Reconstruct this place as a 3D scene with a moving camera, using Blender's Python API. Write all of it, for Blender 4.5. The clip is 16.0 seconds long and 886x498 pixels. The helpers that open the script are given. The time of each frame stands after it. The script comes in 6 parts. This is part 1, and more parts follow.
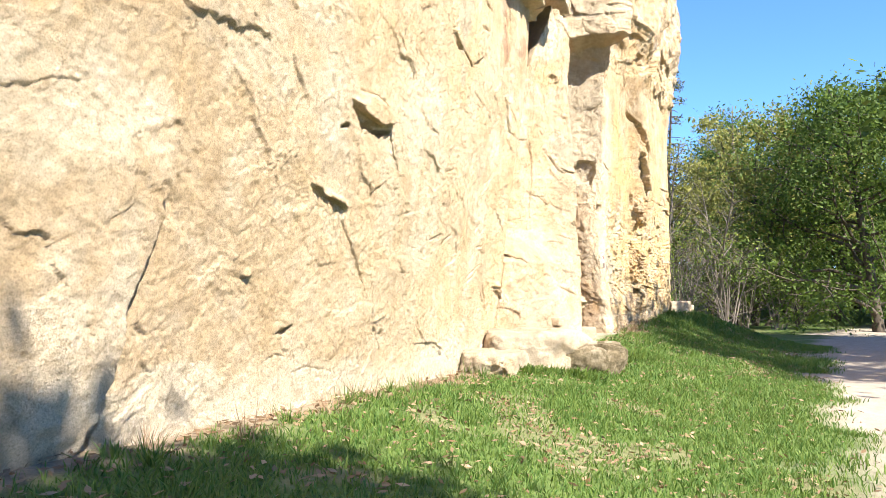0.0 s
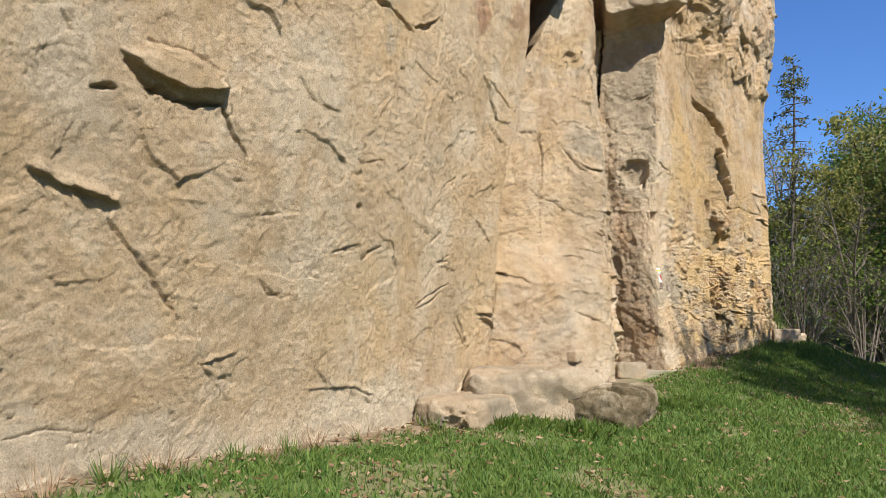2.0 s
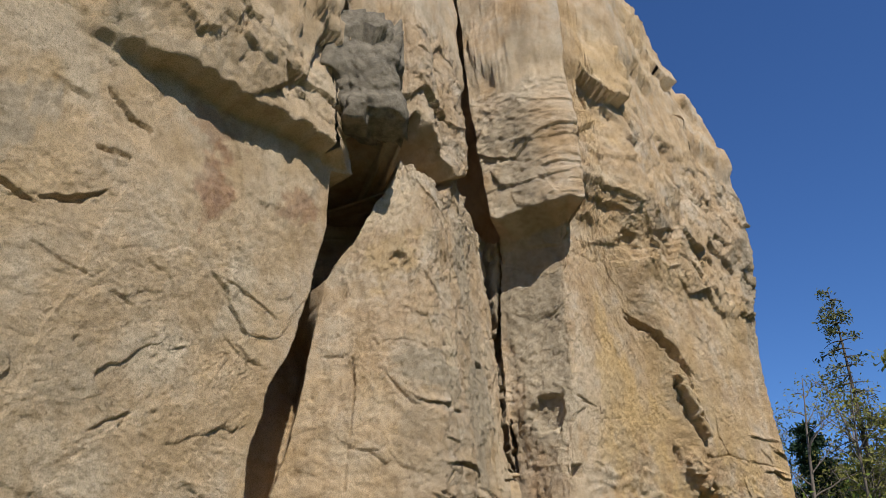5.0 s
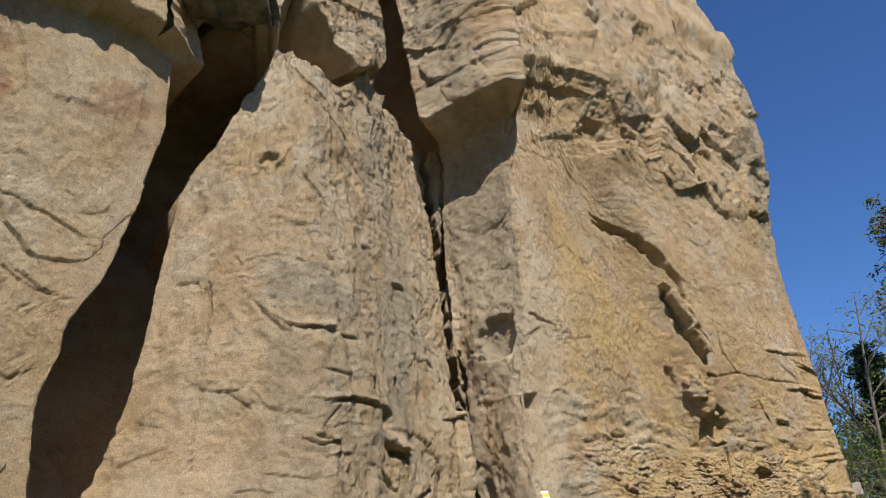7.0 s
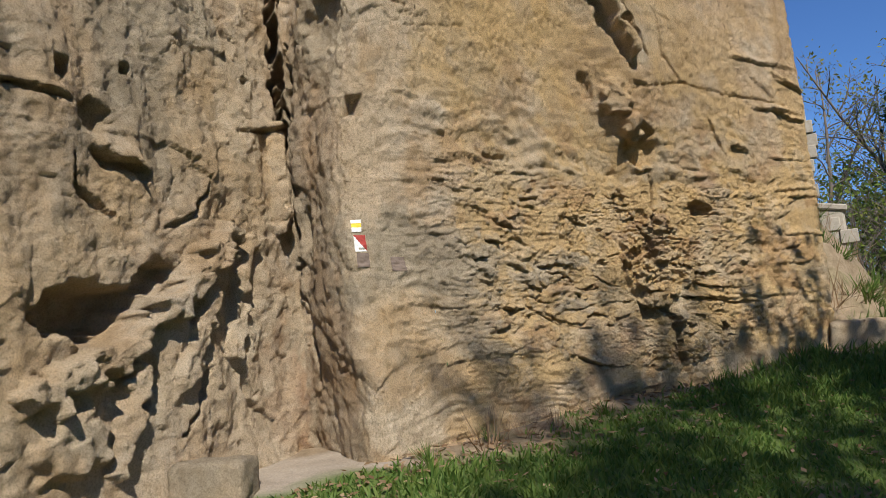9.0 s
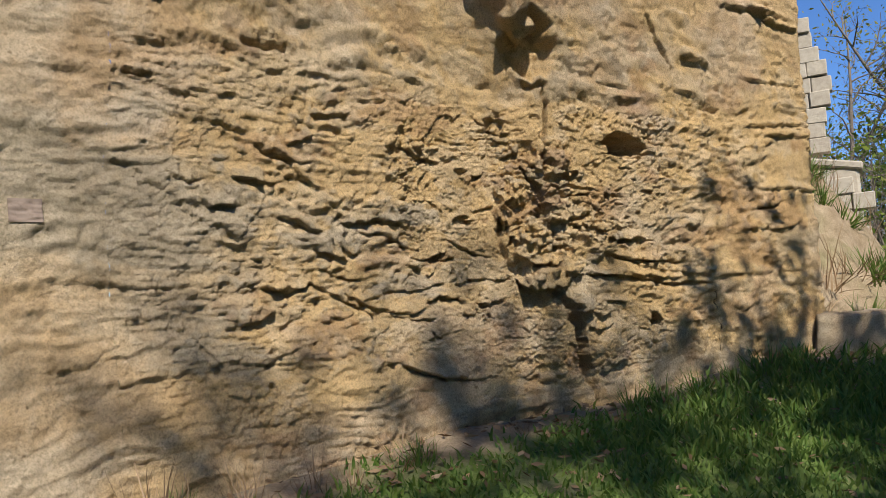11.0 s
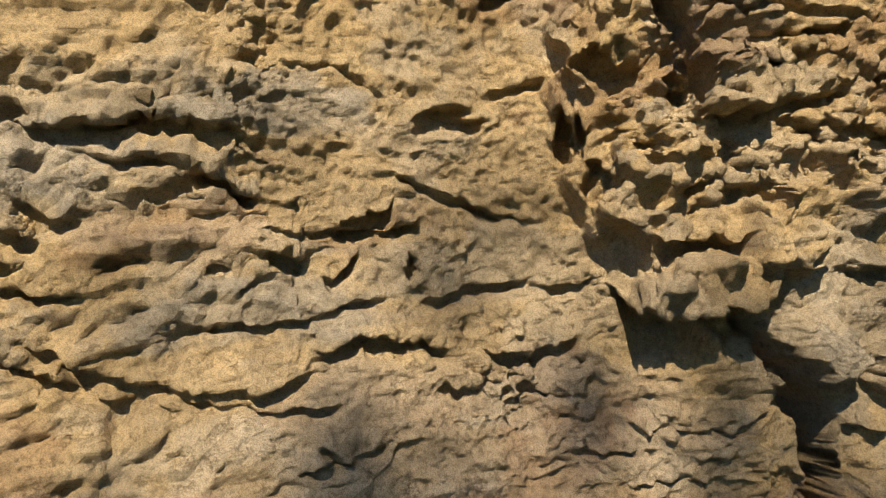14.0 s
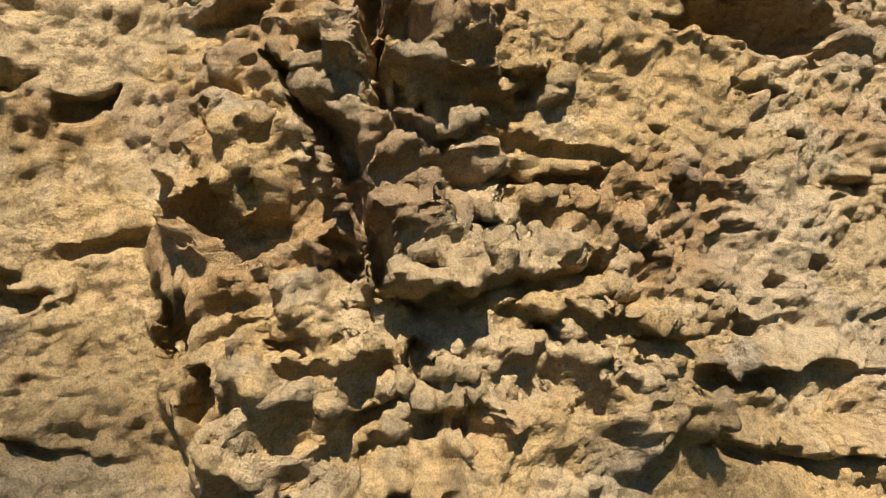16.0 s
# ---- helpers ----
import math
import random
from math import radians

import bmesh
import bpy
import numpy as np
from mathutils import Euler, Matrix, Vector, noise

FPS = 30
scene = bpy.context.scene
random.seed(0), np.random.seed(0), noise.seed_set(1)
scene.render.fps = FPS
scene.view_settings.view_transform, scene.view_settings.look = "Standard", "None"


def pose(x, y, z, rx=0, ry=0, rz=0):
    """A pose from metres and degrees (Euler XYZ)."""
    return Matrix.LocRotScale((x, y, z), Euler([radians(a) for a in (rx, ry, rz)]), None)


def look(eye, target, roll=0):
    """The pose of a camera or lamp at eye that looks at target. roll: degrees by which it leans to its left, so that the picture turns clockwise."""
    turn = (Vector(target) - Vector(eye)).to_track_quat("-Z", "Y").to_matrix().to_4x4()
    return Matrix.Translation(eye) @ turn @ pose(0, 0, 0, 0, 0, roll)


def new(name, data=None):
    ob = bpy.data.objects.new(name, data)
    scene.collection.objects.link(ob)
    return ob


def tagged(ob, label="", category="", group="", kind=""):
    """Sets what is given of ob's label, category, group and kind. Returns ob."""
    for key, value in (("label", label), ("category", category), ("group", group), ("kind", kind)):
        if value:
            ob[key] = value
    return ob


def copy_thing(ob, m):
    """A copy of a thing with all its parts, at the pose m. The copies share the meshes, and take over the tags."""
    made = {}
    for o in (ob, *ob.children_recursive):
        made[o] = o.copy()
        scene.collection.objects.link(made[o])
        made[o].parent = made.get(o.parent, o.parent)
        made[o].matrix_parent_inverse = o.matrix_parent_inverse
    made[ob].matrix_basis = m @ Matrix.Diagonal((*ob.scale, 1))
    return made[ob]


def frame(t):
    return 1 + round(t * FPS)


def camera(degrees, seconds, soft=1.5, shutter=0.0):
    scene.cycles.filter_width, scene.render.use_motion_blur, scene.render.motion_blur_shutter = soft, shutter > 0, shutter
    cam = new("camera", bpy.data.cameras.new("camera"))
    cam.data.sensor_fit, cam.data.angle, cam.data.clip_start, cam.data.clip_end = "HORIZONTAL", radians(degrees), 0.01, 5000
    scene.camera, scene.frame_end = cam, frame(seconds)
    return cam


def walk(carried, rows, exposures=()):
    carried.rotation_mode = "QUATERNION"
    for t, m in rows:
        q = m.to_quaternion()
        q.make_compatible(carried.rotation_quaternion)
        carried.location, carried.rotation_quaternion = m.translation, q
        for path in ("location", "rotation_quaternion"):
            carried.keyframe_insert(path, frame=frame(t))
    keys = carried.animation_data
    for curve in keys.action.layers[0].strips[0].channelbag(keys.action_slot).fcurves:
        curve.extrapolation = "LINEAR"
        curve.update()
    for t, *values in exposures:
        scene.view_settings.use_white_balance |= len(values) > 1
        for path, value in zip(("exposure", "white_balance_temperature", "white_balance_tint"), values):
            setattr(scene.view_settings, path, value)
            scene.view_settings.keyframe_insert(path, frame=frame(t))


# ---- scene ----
cam = camera(61.5, 16.0, 0.8)
METRES, EYE, TILT, LEAN, TURN = 21.0, 1.6, 3.3, 0.0, 0.0
ROWS = [
    (0.0, 0.0, 0.0, 0.0, 0.0, 0.0, 0.0),
    (0.5, 0.0296, 0.0259, -0.0022, -3.88, 1.93, 0.36),
    (1.0, 0.0567, 0.057, -0.0044, 0.27, 1.05, 2.48),
    (1.5, 0.0798, 0.0875, -0.0068, 4.58, 1.75, 5.38),
    (2.0, 0.1021, 0.1214, -0.0082, 10.56, 2.37, 1.17),
    (2.5, 0.1263, 0.1539, -0.0109, 7.64, 1.17, 3.06),
    (3.0, 0.1484, 0.1909, -0.012, 9.72, 5.36, 1.34),
    (3.5, 0.1713, 0.2215, -0.0135, 13.42, 11.05, 3.89),
    (4.0, 0.1918, 0.253, -0.0136, 15.28, 17.21, 3.17),
    (6.5, 0.2579, 0.381, -0.0219, 21.92, 27.28, 7.39),
    (7.0, 0.2677, 0.4132, -0.0238, 23.3, 22.32, 7.58),
    (7.5, 0.2779, 0.4457, -0.027, 23.28, 17.36, 6.06),
    (8.0, 0.2879, 0.4826, -0.0301, 22.56, 11.57, 8.41),
    (8.5, 0.2966, 0.5149, -0.0328, 24.98, 8.29, 6.44),
    (9.0, 0.3131, 0.5513, -0.0354, 26.59, 4.06, 6.66),
    (9.5, 0.3278, 0.5855, -0.0355, 22.62, 1.49, 4.49),
    (12.0, 0.3271, 0.7583, -0.0426, 35.24, 1.37, 4.78),
    (12.5, 0.3124, 0.7834, -0.0438, 39.26, 1.57, 4.08),
    (13.0, 0.2999, 0.8096, -0.0432, 43.42, 1.48, 4.09),
    (13.5, 0.2894, 0.8303, -0.0407, 45.18, 0.06, 4.71),
    (14.0, 0.281, 0.8474, -0.0391, 45.2, -0.62, 5.43),
    (14.5, 0.2803, 0.8622, -0.0388, 40.35, 0.01, 4.42),
    (15.0, 0.2781, 0.8743, -0.0371, 39.43, 1.17, 4.39),
    (15.5, 0.2757, 0.8823, -0.0345, 38.53, 2.32, 4.33),
    (16.0, 0.2781, 0.8866, -0.0324, 36.64, 8.13, 4.54),
]
EXPOSE = [(0.0, 1.88, 6500, 10), (0.2, 1.6, 6500, 10), (0.5, 1.1, 6500, 10), (1.0, 0.85, 6500, 10), (1.5, 0.85, 6500, 10), (2.5, 0.68, 6500, 10), (3.2, 0.5, 6500, 10), (4.0, 0.25, 6400, 10),
          (6.5, 0.4, 6400, 10), (7.5, 0.32, 6400, 10), (9.5, 0.36, 6600, 10), (12.0, 0.83, 6900, 10), (13.5, 0.92, 7350, 10), (15.0, 0.98, 7350, 10), (16.0, 1.12, 7300, 10)]
walk(cam, [(t, pose(0, 0, EYE, TILT, LEAN, TURN) @ pose(METRES * x, METRES * y, METRES * z, 90 + pitch, roll, yaw)) for t, x, y, z, yaw, pitch, roll in ROWS], EXPOSE)

# ---- world and sun ----
SUN_TO = Vector((0.62, -0.785, 0.93)).normalized()
SUN_ELEV = math.asin(SUN_TO.z)
SUN_AZ = math.atan2(SUN_TO.x, SUN_TO.y)
world = bpy.data.worlds.new("sky")
scene.world = world
world.use_nodes = True
wn = world.node_tree
bg = wn.nodes["Background"]
sky = wn.nodes.new("ShaderNodeTexSky")
sky.sky_type = "NISHITA"
sky.sun_disc = False
sky.sun_elevation = SUN_ELEV
sky.sun_rotation = SUN_AZ
sky.air_density, sky.dust_density, sky.ozone_density = 1.0, 0.1, 4.0
tint = wn.nodes.new("ShaderNodeMix")
tint.data_type, tint.blend_type = "RGBA", "MULTIPLY"
tint.inputs[0].default_value = 1.0
tint.inputs[7].default_value = (0.66, 0.95, 1.38, 1)
wn.links.new(sky.outputs[0], tint.inputs[6])
wn.links.new(tint.outputs[2], bg.inputs[0])
bg.inputs[1].default_value = 0.069
sun_data = bpy.data.lights.new("sun", "SUN")
sun_data.energy, sun_data.angle, sun_data.color = 4.5, radians(0.55), (1.0, 0.95, 0.86)
sun = new("sun", sun_data)
sun.matrix_world = look(SUN_TO * 60, (0, 0, 0))


# ---- numeric noise ----
def rnd(ix, iy, iz, seed):
    h = (ix.astype(np.int64) * 374761393 + iy.astype(np.int64) * 668265263 + iz.astype(np.int64) * 2147483647 + seed * 974634777) & 0xFFFFFFFF
    h = ((h ^ (h >> 13)) * 1274126177) & 0xFFFFFFFF
    h = ((h ^ (h >> 16)) * 2246822519) & 0xFFFFFFFF
    return ((h ^ (h >> 15)) & 0xFFFFFF) / float(0xFFFFFF)


def vnoise(x, y, seed=0):
    """Smooth value noise in two dimensions, -1 to 1."""
    ix, iy = np.floor(x), np.floor(y)
    fx, fy = x - ix, y - iy
    fx, fy = fx * fx * fx * (fx * (fx * 6 - 15) + 10), fy * fy * fy * (fy * (fy * 6 - 15) + 10)
    o = np.zeros_like(ix)
    a, b = rnd(ix, iy, o, seed), rnd(ix + 1, iy, o, seed)
    c, d = rnd(ix, iy + 1, o, seed), rnd(ix + 1, iy + 1, o, seed)
    return 2 * ((a + (b - a) * fx) * (1 - fy) + (c + (d - c) * fx) * fy) - 1


def fbm(x, y, octaves=4, seed=0, gain=0.5):
    total, amp = np.zeros(np.broadcast(x, y).shape), 1.0
    for k in range(octaves):
        total += amp * vnoise(x * 2 ** k + 17.3 * k, y * 2 ** k - 9.1 * k, seed + k)
        amp *= gain
    return total


def cells(x, y, seed=0):
    """Cellular noise: distance to the nearest and second point, a random number for the cell and the offset from its point."""
    ix, iy = np.floor(x), np.floor(y)
    f1, f2 = np.full(x.shape, 9.0), np.full(x.shape, 9.0)
    rid, ox, oy = np.zeros(x.shape), np.zeros(x.shape), np.zeros(x.shape)
    z = np.zeros_like(ix)
    for dx in (-1, 0, 1):
        for dy in (-1, 0, 1):
            cx, cy = ix + dx, iy + dy
            ax, ay = x - cx - rnd(cx, cy, z, seed), y - cy - rnd(cx, cy, z, seed + 7)
            dist = np.sqrt(ax * ax + ay * ay)
            near = dist < f1
            f2 = np.where(near, f1, np.minimum(f2, dist))
            f1 = np.where(near, dist, f1)
            rid = np.where(near, rnd(cx, cy, z, seed + 13), rid)
            ox, oy = np.where(near, ax, ox), np.where(near, ay, oy)
    return f1, f2, rid, ox, oy


def vnoise3(p, freq, seed=0):
    """Smooth value noise at points (n, 3), -1 to 1."""
    q = p * freq
    i = np.floor(q)
    f = q - i
    f = f * f * f * (f * (f * 6 - 15) + 10)
    total = np.zeros(len(p))
    for dx in (0, 1):
        for dy in (0, 1):
            for dz in (0, 1):
                w = (f[:, 0] if dx else 1 - f[:, 0]) * (f[:, 1] if dy else 1 - f[:, 1]) * (f[:, 2] if dz else 1 - f[:, 2])
                total += w * rnd(i[:, 0] + dx, i[:, 1] + dy, i[:, 2] + dz, seed)
    return 2 * total - 1


def cells3(p, freq, seed=0):
    """Cellular noise at points (n, 3): nearest distance, the cell's random number and the offset from its point."""
    q = p * freq
    i = np.floor(q)
    best, rid, off = np.full(len(p), 9.0), np.zeros(len(p)), np.zeros((len(p), 3))
    for dx in (-1, 0, 1):
        for dy in (-1, 0, 1):
            for dz in (-1, 0, 1):
                c = i + np.array((dx, dy, dz))
                o = q - c - np.stack([rnd(c[:, 0], c[:, 1], c[:, 2], seed + k) for k in (0, 3, 5)], 1)
                dist = np.einsum("ij,ij->i", o, o)
                near = dist < best
                best = np.where(near, dist, best)
                rid = np.where(near, rnd(c[:, 0], c[:, 1], c[:, 2], seed + 9), rid)
                off[near] = o[near]
    return np.sqrt(best), rid, off


def step(a, b, x):
    k = np.clip((x - a) / (b - a), 0, 1)
    return k * k * (3 - 2 * k)


def box(u, z, u0, u1, z0, z1, soft=0.1):
    """1 inside a rectangle of the cliff, softly falling to 0 outside."""
    return step(u0 - soft, u0 + soft, u) * (1 - step(u1 - soft, u1 + soft, u)) * step(z0 - soft, z0 + soft, z) * (1 - step(z1 - soft, z1 + soft, z))


# ---- materials ----
def material(name, rough=0.9, spec=0.3):
    m = bpy.data.materials.new(name)
    m.use_nodes = True
    b = m.node_tree.nodes["Principled BSDF"]
    b.inputs["Roughness"].default_value = rough
    b.inputs["Specular IOR Level"].default_value = spec
    return m, m.node_tree, b


def node(tree, kind, **values):
    n = tree.nodes.new("ShaderNode" + kind)
    for key, value in values.items():
        if key in ("operation", "blend_type", "data_type", "attribute_name", "feature", "noise_dimensions"):
            setattr(n, key, value)
        else:
            n.inputs[key.replace("_", " ")].default_value = value
    return n


def ramp(tree, source, stops):
    r = tree.nodes.new("ShaderNodeValToRGB")
    tree.links.new(source, r.inputs[0])
    els = r.color_ramp.elements
    while len(els) < len(stops):
        els.new(0.5)
    for e, (p, c) in zip(els, stops):
        e.position, e.color = p, (*c, 1)
    return r.outputs[0]


def mix(tree, fac, a, b, how="MIX"):
    n = tree.nodes.new("ShaderNodeMix")
    n.data_type, n.blend_type = "RGBA", how
    for socket, v in ((n.inputs[0], fac), (n.inputs[6], a), (n.inputs[7], b)):
        if isinstance(v, (int, float)):
            socket.default_value = v
        elif isinstance(v, tuple):
            socket.default_value = (*v, 1)
        else:
            tree.links.new(v, socket)
    return n.outputs[2]


def noise_tex(tree, scale, detail=4, rough=0.55, stretch=None):
    pos = tree.nodes.new("ShaderNodeNewGeometry").outputs["Position"]
    if stretch:
        mp = node(tree, "Mapping", Scale=stretch)
        tree.links.new(pos, mp.inputs[0])
        pos = mp.outputs[0]
    n = node(tree, "TexNoise", Scale=scale, Detail=detail, Roughness=rough)
    tree.links.new(pos, n.inputs["Vector"])
    return n.outputs["Fac"]


def bump(tree, bsdf, height, strength, distance, chain=None):
    b = node(tree, "Bump", Strength=strength, Distance=distance)
    tree.links.new(height, b.inputs["Height"])
    if chain is not None:
        tree.links.new(chain, b.inputs["Normal"])
    tree.links.new(b.outputs[0], bsdf.inputs["Normal"])
    return b.outputs[0]


def attr(tree, name):
    n = tree.nodes.new("ShaderNodeAttribute")
    n.attribute_name = name
    return n.outputs["Fac"]


def rock_material():
    m, t, b = material("sandstone", 0.93, 0.2)
    warm = ramp(t, noise_tex(t, 1.6, 8, 0.68), [(0.36, (0.44, 0.30, 0.165)), (0.5, (0.55, 0.405, 0.262)), (0.64, (0.58, 0.48, 0.36))])
    grain = ramp(t, noise_tex(t, 75, 5, 0.72), [(0.36, (0.70, 0.68, 0.65)), (0.48, (1.0, 1.0, 1.0)), (0.64, (1.16, 1.16, 1.16))])
    c = mix(t, attr(t, "ochre"), warm, (0.60, 0.414, 0.202))
    grey = ramp(t, noise_tex(t, 9, 5, 0.65), [(0.3, (0.335, 0.268, 0.182)), (0.7, (0.465, 0.385, 0.28))])
    c = mix(t, attr(t, "patina_and_shade"), c, grey)
    rust = ramp(t, noise_tex(t, 14, 4, 0.6), [(0.35, (0.22, 0.095, 0.05)), (0.7, (0.42, 0.22, 0.10))])
    c = mix(t, attr(t, "rust"), c, rust)
    c = mix(t, attr(t, "pale"), c, (0.65, 0.535, 0.385))
    blotch = ramp(t, noise_tex(t, 6.5, 6, 0.7), [(0.36, (0.86, 0.84, 0.81)), (0.5, (1.0, 1.0, 1.0)), (0.66, (1.08, 1.06, 1.03))])
    c = mix(t, 1.0, c, blotch, "MULTIPLY")
    # chips sunk by the bump, their hollows also shaded in the colour
    chips = noise_tex(t, 24, 4, 0.6, (1, 1, 1.7))
    c = mix(t, 1.0, c, ramp(t, chips, [(0.29, (0.72, 0.67, 0.61)), (0.36, (1.0, 1.0, 1.0))]), "MULTIPLY")
    nick = ramp(t, chips, [(0.30, (0.0, 0.0, 0.0)), (0.37, (1.0, 1.0, 1.0))])
    c = mix(t, 1.0, c, grain, "MULTIPLY")
    grit = ramp(t, noise_tex(t, 280, 3, 0.8), [(0.38, (0.73, 0.71, 0.68)), (0.5, (1.0, 1.0, 1.0)), (0.62, (1.16, 1.16, 1.16))])
    c = mix(t, 1.0, c, grit, "MULTIPLY")
    t.links.new(c, b.inputs["Base Color"])
    n1 = bump(t, b, noise_tex(t, 22, 8, 0.75), 1.0, 0.04)
    pits = node(t, "TexVoronoi", Scale=46.0, Randomness=1.0)
    t.links.new(t.nodes.new("ShaderNodeNewGeometry").outputs["Position"], pits.inputs["Vector"])
    hollow = ramp(t, pits.outputs["Distance"], [(0.05, (0.0, 0.0, 0.0)), (0.3, (1.0, 1.0, 1.0))])
    n2 = bump(t, b, hollow, 0.35, 0.006, n1)
    n2 = bump(t, b, nick, 1.0, 0.014, n2)
    bump(t, b, noise_tex(t, 130, 5, 0.75), 1.0, 0.012, n2)
    return m


def ground_material():
    m, t, b = material("meadow_ground", 0.95, 0.2)
    soil = ramp(t, noise_tex(t, 6, 6, 0.7), [(0.3, (0.20, 0.145, 0.09)), (0.7, (0.36, 0.28, 0.19))])
    turf = ramp(t, noise_tex(t, 9, 5, 0.7), [(0.3, (0.07, 0.11, 0.025)), (0.55, (0.11, 0.16, 0.04)), (0.75, (0.20, 0.19, 0.08))])
    sand = ramp(t, noise_tex(t, 4, 7, 0.7), [(0.3, (0.31, 0.255, 0.20)), (0.7, (0.43, 0.365, 0.29))])
    c = mix(t, attr(t, "bare"), turf, soil)
    c = mix(t, attr(t, "track"), c, sand)
    grit = ramp(t, noise_tex(t, 70, 3, 0.7), [(0.3, (0.7, 0.7, 0.7)), (0.7, (1.15, 1.15, 1.15))])
    c = mix(t, 1.0, c, grit, "MULTIPLY")
    t.links.new(c, b.inputs["Base Color"])
    n1 = bump(t, b, noise_tex(t, 12, 6, 0.7), 0.6, 0.03)
    bump(t, b, noise_tex(t, 90, 3, 0.7), 0.6, 0.006, n1)
    return m


def leaf_material(name, dark, light, trans=0.45):
    m, t, b = material(name, 0.6, 0.3)
    rp = t.nodes.new("ShaderNodeNewGeometry").outputs["Random Per Island"]
    c = ramp(t, rp, [(0.0, dark), (1.0, light)])
    t.links.new(c, b.inputs["Base Color"])
    tr = t.nodes.new("ShaderNodeBsdfTranslucent")
    t.links.new(c, tr.inputs[0])
    ms = t.nodes.new("ShaderNodeMixShader")
    ms.inputs[0].default_value = trans
    t.links.new(b.outputs[0], ms.inputs[1])
    t.links.new(tr.outputs[0], ms.inputs[2])
    t.links.new(ms.outputs[0], t.nodes["Material Output"].inputs[0])
    return m


def bark_material(name, dark, light):
    m, t, b = material(name, 0.95, 0.15)
    c = ramp(t, noise_tex(t, 7, 5, 0.7, (1, 1, 0.25)), [(0.3, dark), (0.7, light)])
    t.links.new(c, b.inputs["Base Color"])
    bump(t, b, noise_tex(t, 20, 4, 0.7, (1, 1, 0.2)), 0.8, 0.03)
    return m


ROCK = rock_material()
GROUND = ground_material()
BARK = bark_material("bark", (0.05, 0.04, 0.03), (0.13, 0.105, 0.08))
TWIG = bark_material("grey_twigs", (0.11, 0.09, 0.075), (0.24, 0.20, 0.165))
LEAF_SPRING = leaf_material("spring_leaves", (0.12, 0.18, 0.03), (0.24, 0.30, 0.05))
LEAF_BEECH = leaf_material("beech_leaves", (0.055, 0.10, 0.018), (0.15, 0.21, 0.036))
LEAF_YELLOW = leaf_material("yellow_buds", (0.20, 0.20, 0.04), (0.32, 0.30, 0.08))
NEEDLE = leaf_material("conifer_needles", (0.015, 0.035, 0.012), (0.04, 0.075, 0.025), 0.2)
LARCH = leaf_material("larch_needles", (0.10, 0.11, 0.035), (0.17, 0.165, 0.06), 0.3)
GRASS = leaf_material("grass_blades", (0.06, 0.135, 0.024), (0.19, 0.26, 0.06), 0.45)
DRY = leaf_material("dry_leaves", (0.16, 0.09, 0.045), (0.36, 0.25, 0.15), 0.15)


# ---- mesh helpers ----
def mesh_from(name, verts, faces, mat, smooth=False):
    me = bpy.data.meshes.new(name)
    me.from_pydata(np.asarray(verts).tolist() if not isinstance(verts, list) else verts, [], faces if isinstance(faces, list) else faces.tolist())
    me.materials.append(mat)
    if smooth:
        me.shade_smooth()
    return me


def fast_mesh(name, verts, faces, mat, smooth=True):
    """A mesh from arrays of vertices (n, 3) and of faces of one size (m, k)."""
    me = bpy.data.meshes.new(name)
    verts, faces = np.ascontiguousarray(verts, np.float32), np.ascontiguousarray(faces, np.int32)
    m, k = faces.shape
    me.vertices.add(len(verts))
    me.vertices.foreach_set("co", verts.ravel())
    me.loops.add(m * k)
    me.loops.foreach_set("vertex_index", faces.ravel())
    me.polygons.add(m)
    me.polygons.foreach_set("loop_start", np.arange(0, m * k, k, dtype=np.int32))
    me.materials.append(mat)
    me.update(calc_edges=True)
    me.polygons.foreach_set("use_smooth", np.full(m, smooth))
    return me


def grid_faces(nu, nv):
    i = np.arange((nu - 1) * (nv - 1))
    a = (i // (nu - 1)) * nu + i % (nu - 1)
    return np.stack([a, a + 1, a + nu + 1, a + nu], 1)


def float_attr(me, name, values):
    a = me.attributes.new(name, "FLOAT", "POINT")
    a.data.foreach_set("value", np.ascontiguousarray(values, np.float32).ravel())


def part(name, me, parent, label=""):
    ob = new(name, me)
    ob.parent = parent
    return tagged(ob, label, kind="stuff" if name in ("branchwork", "crown") else "")


# ---- cliff: the plan of its facets by height ----
def at(z, *pairs):
    return np.interp(z, [p[0] for p in pairs], [p[1] for p in pairs])


WALL_DIR = np.array((0.3448, 0.9387))
WALL_OUT = np.array((0.9387, -0.3448))


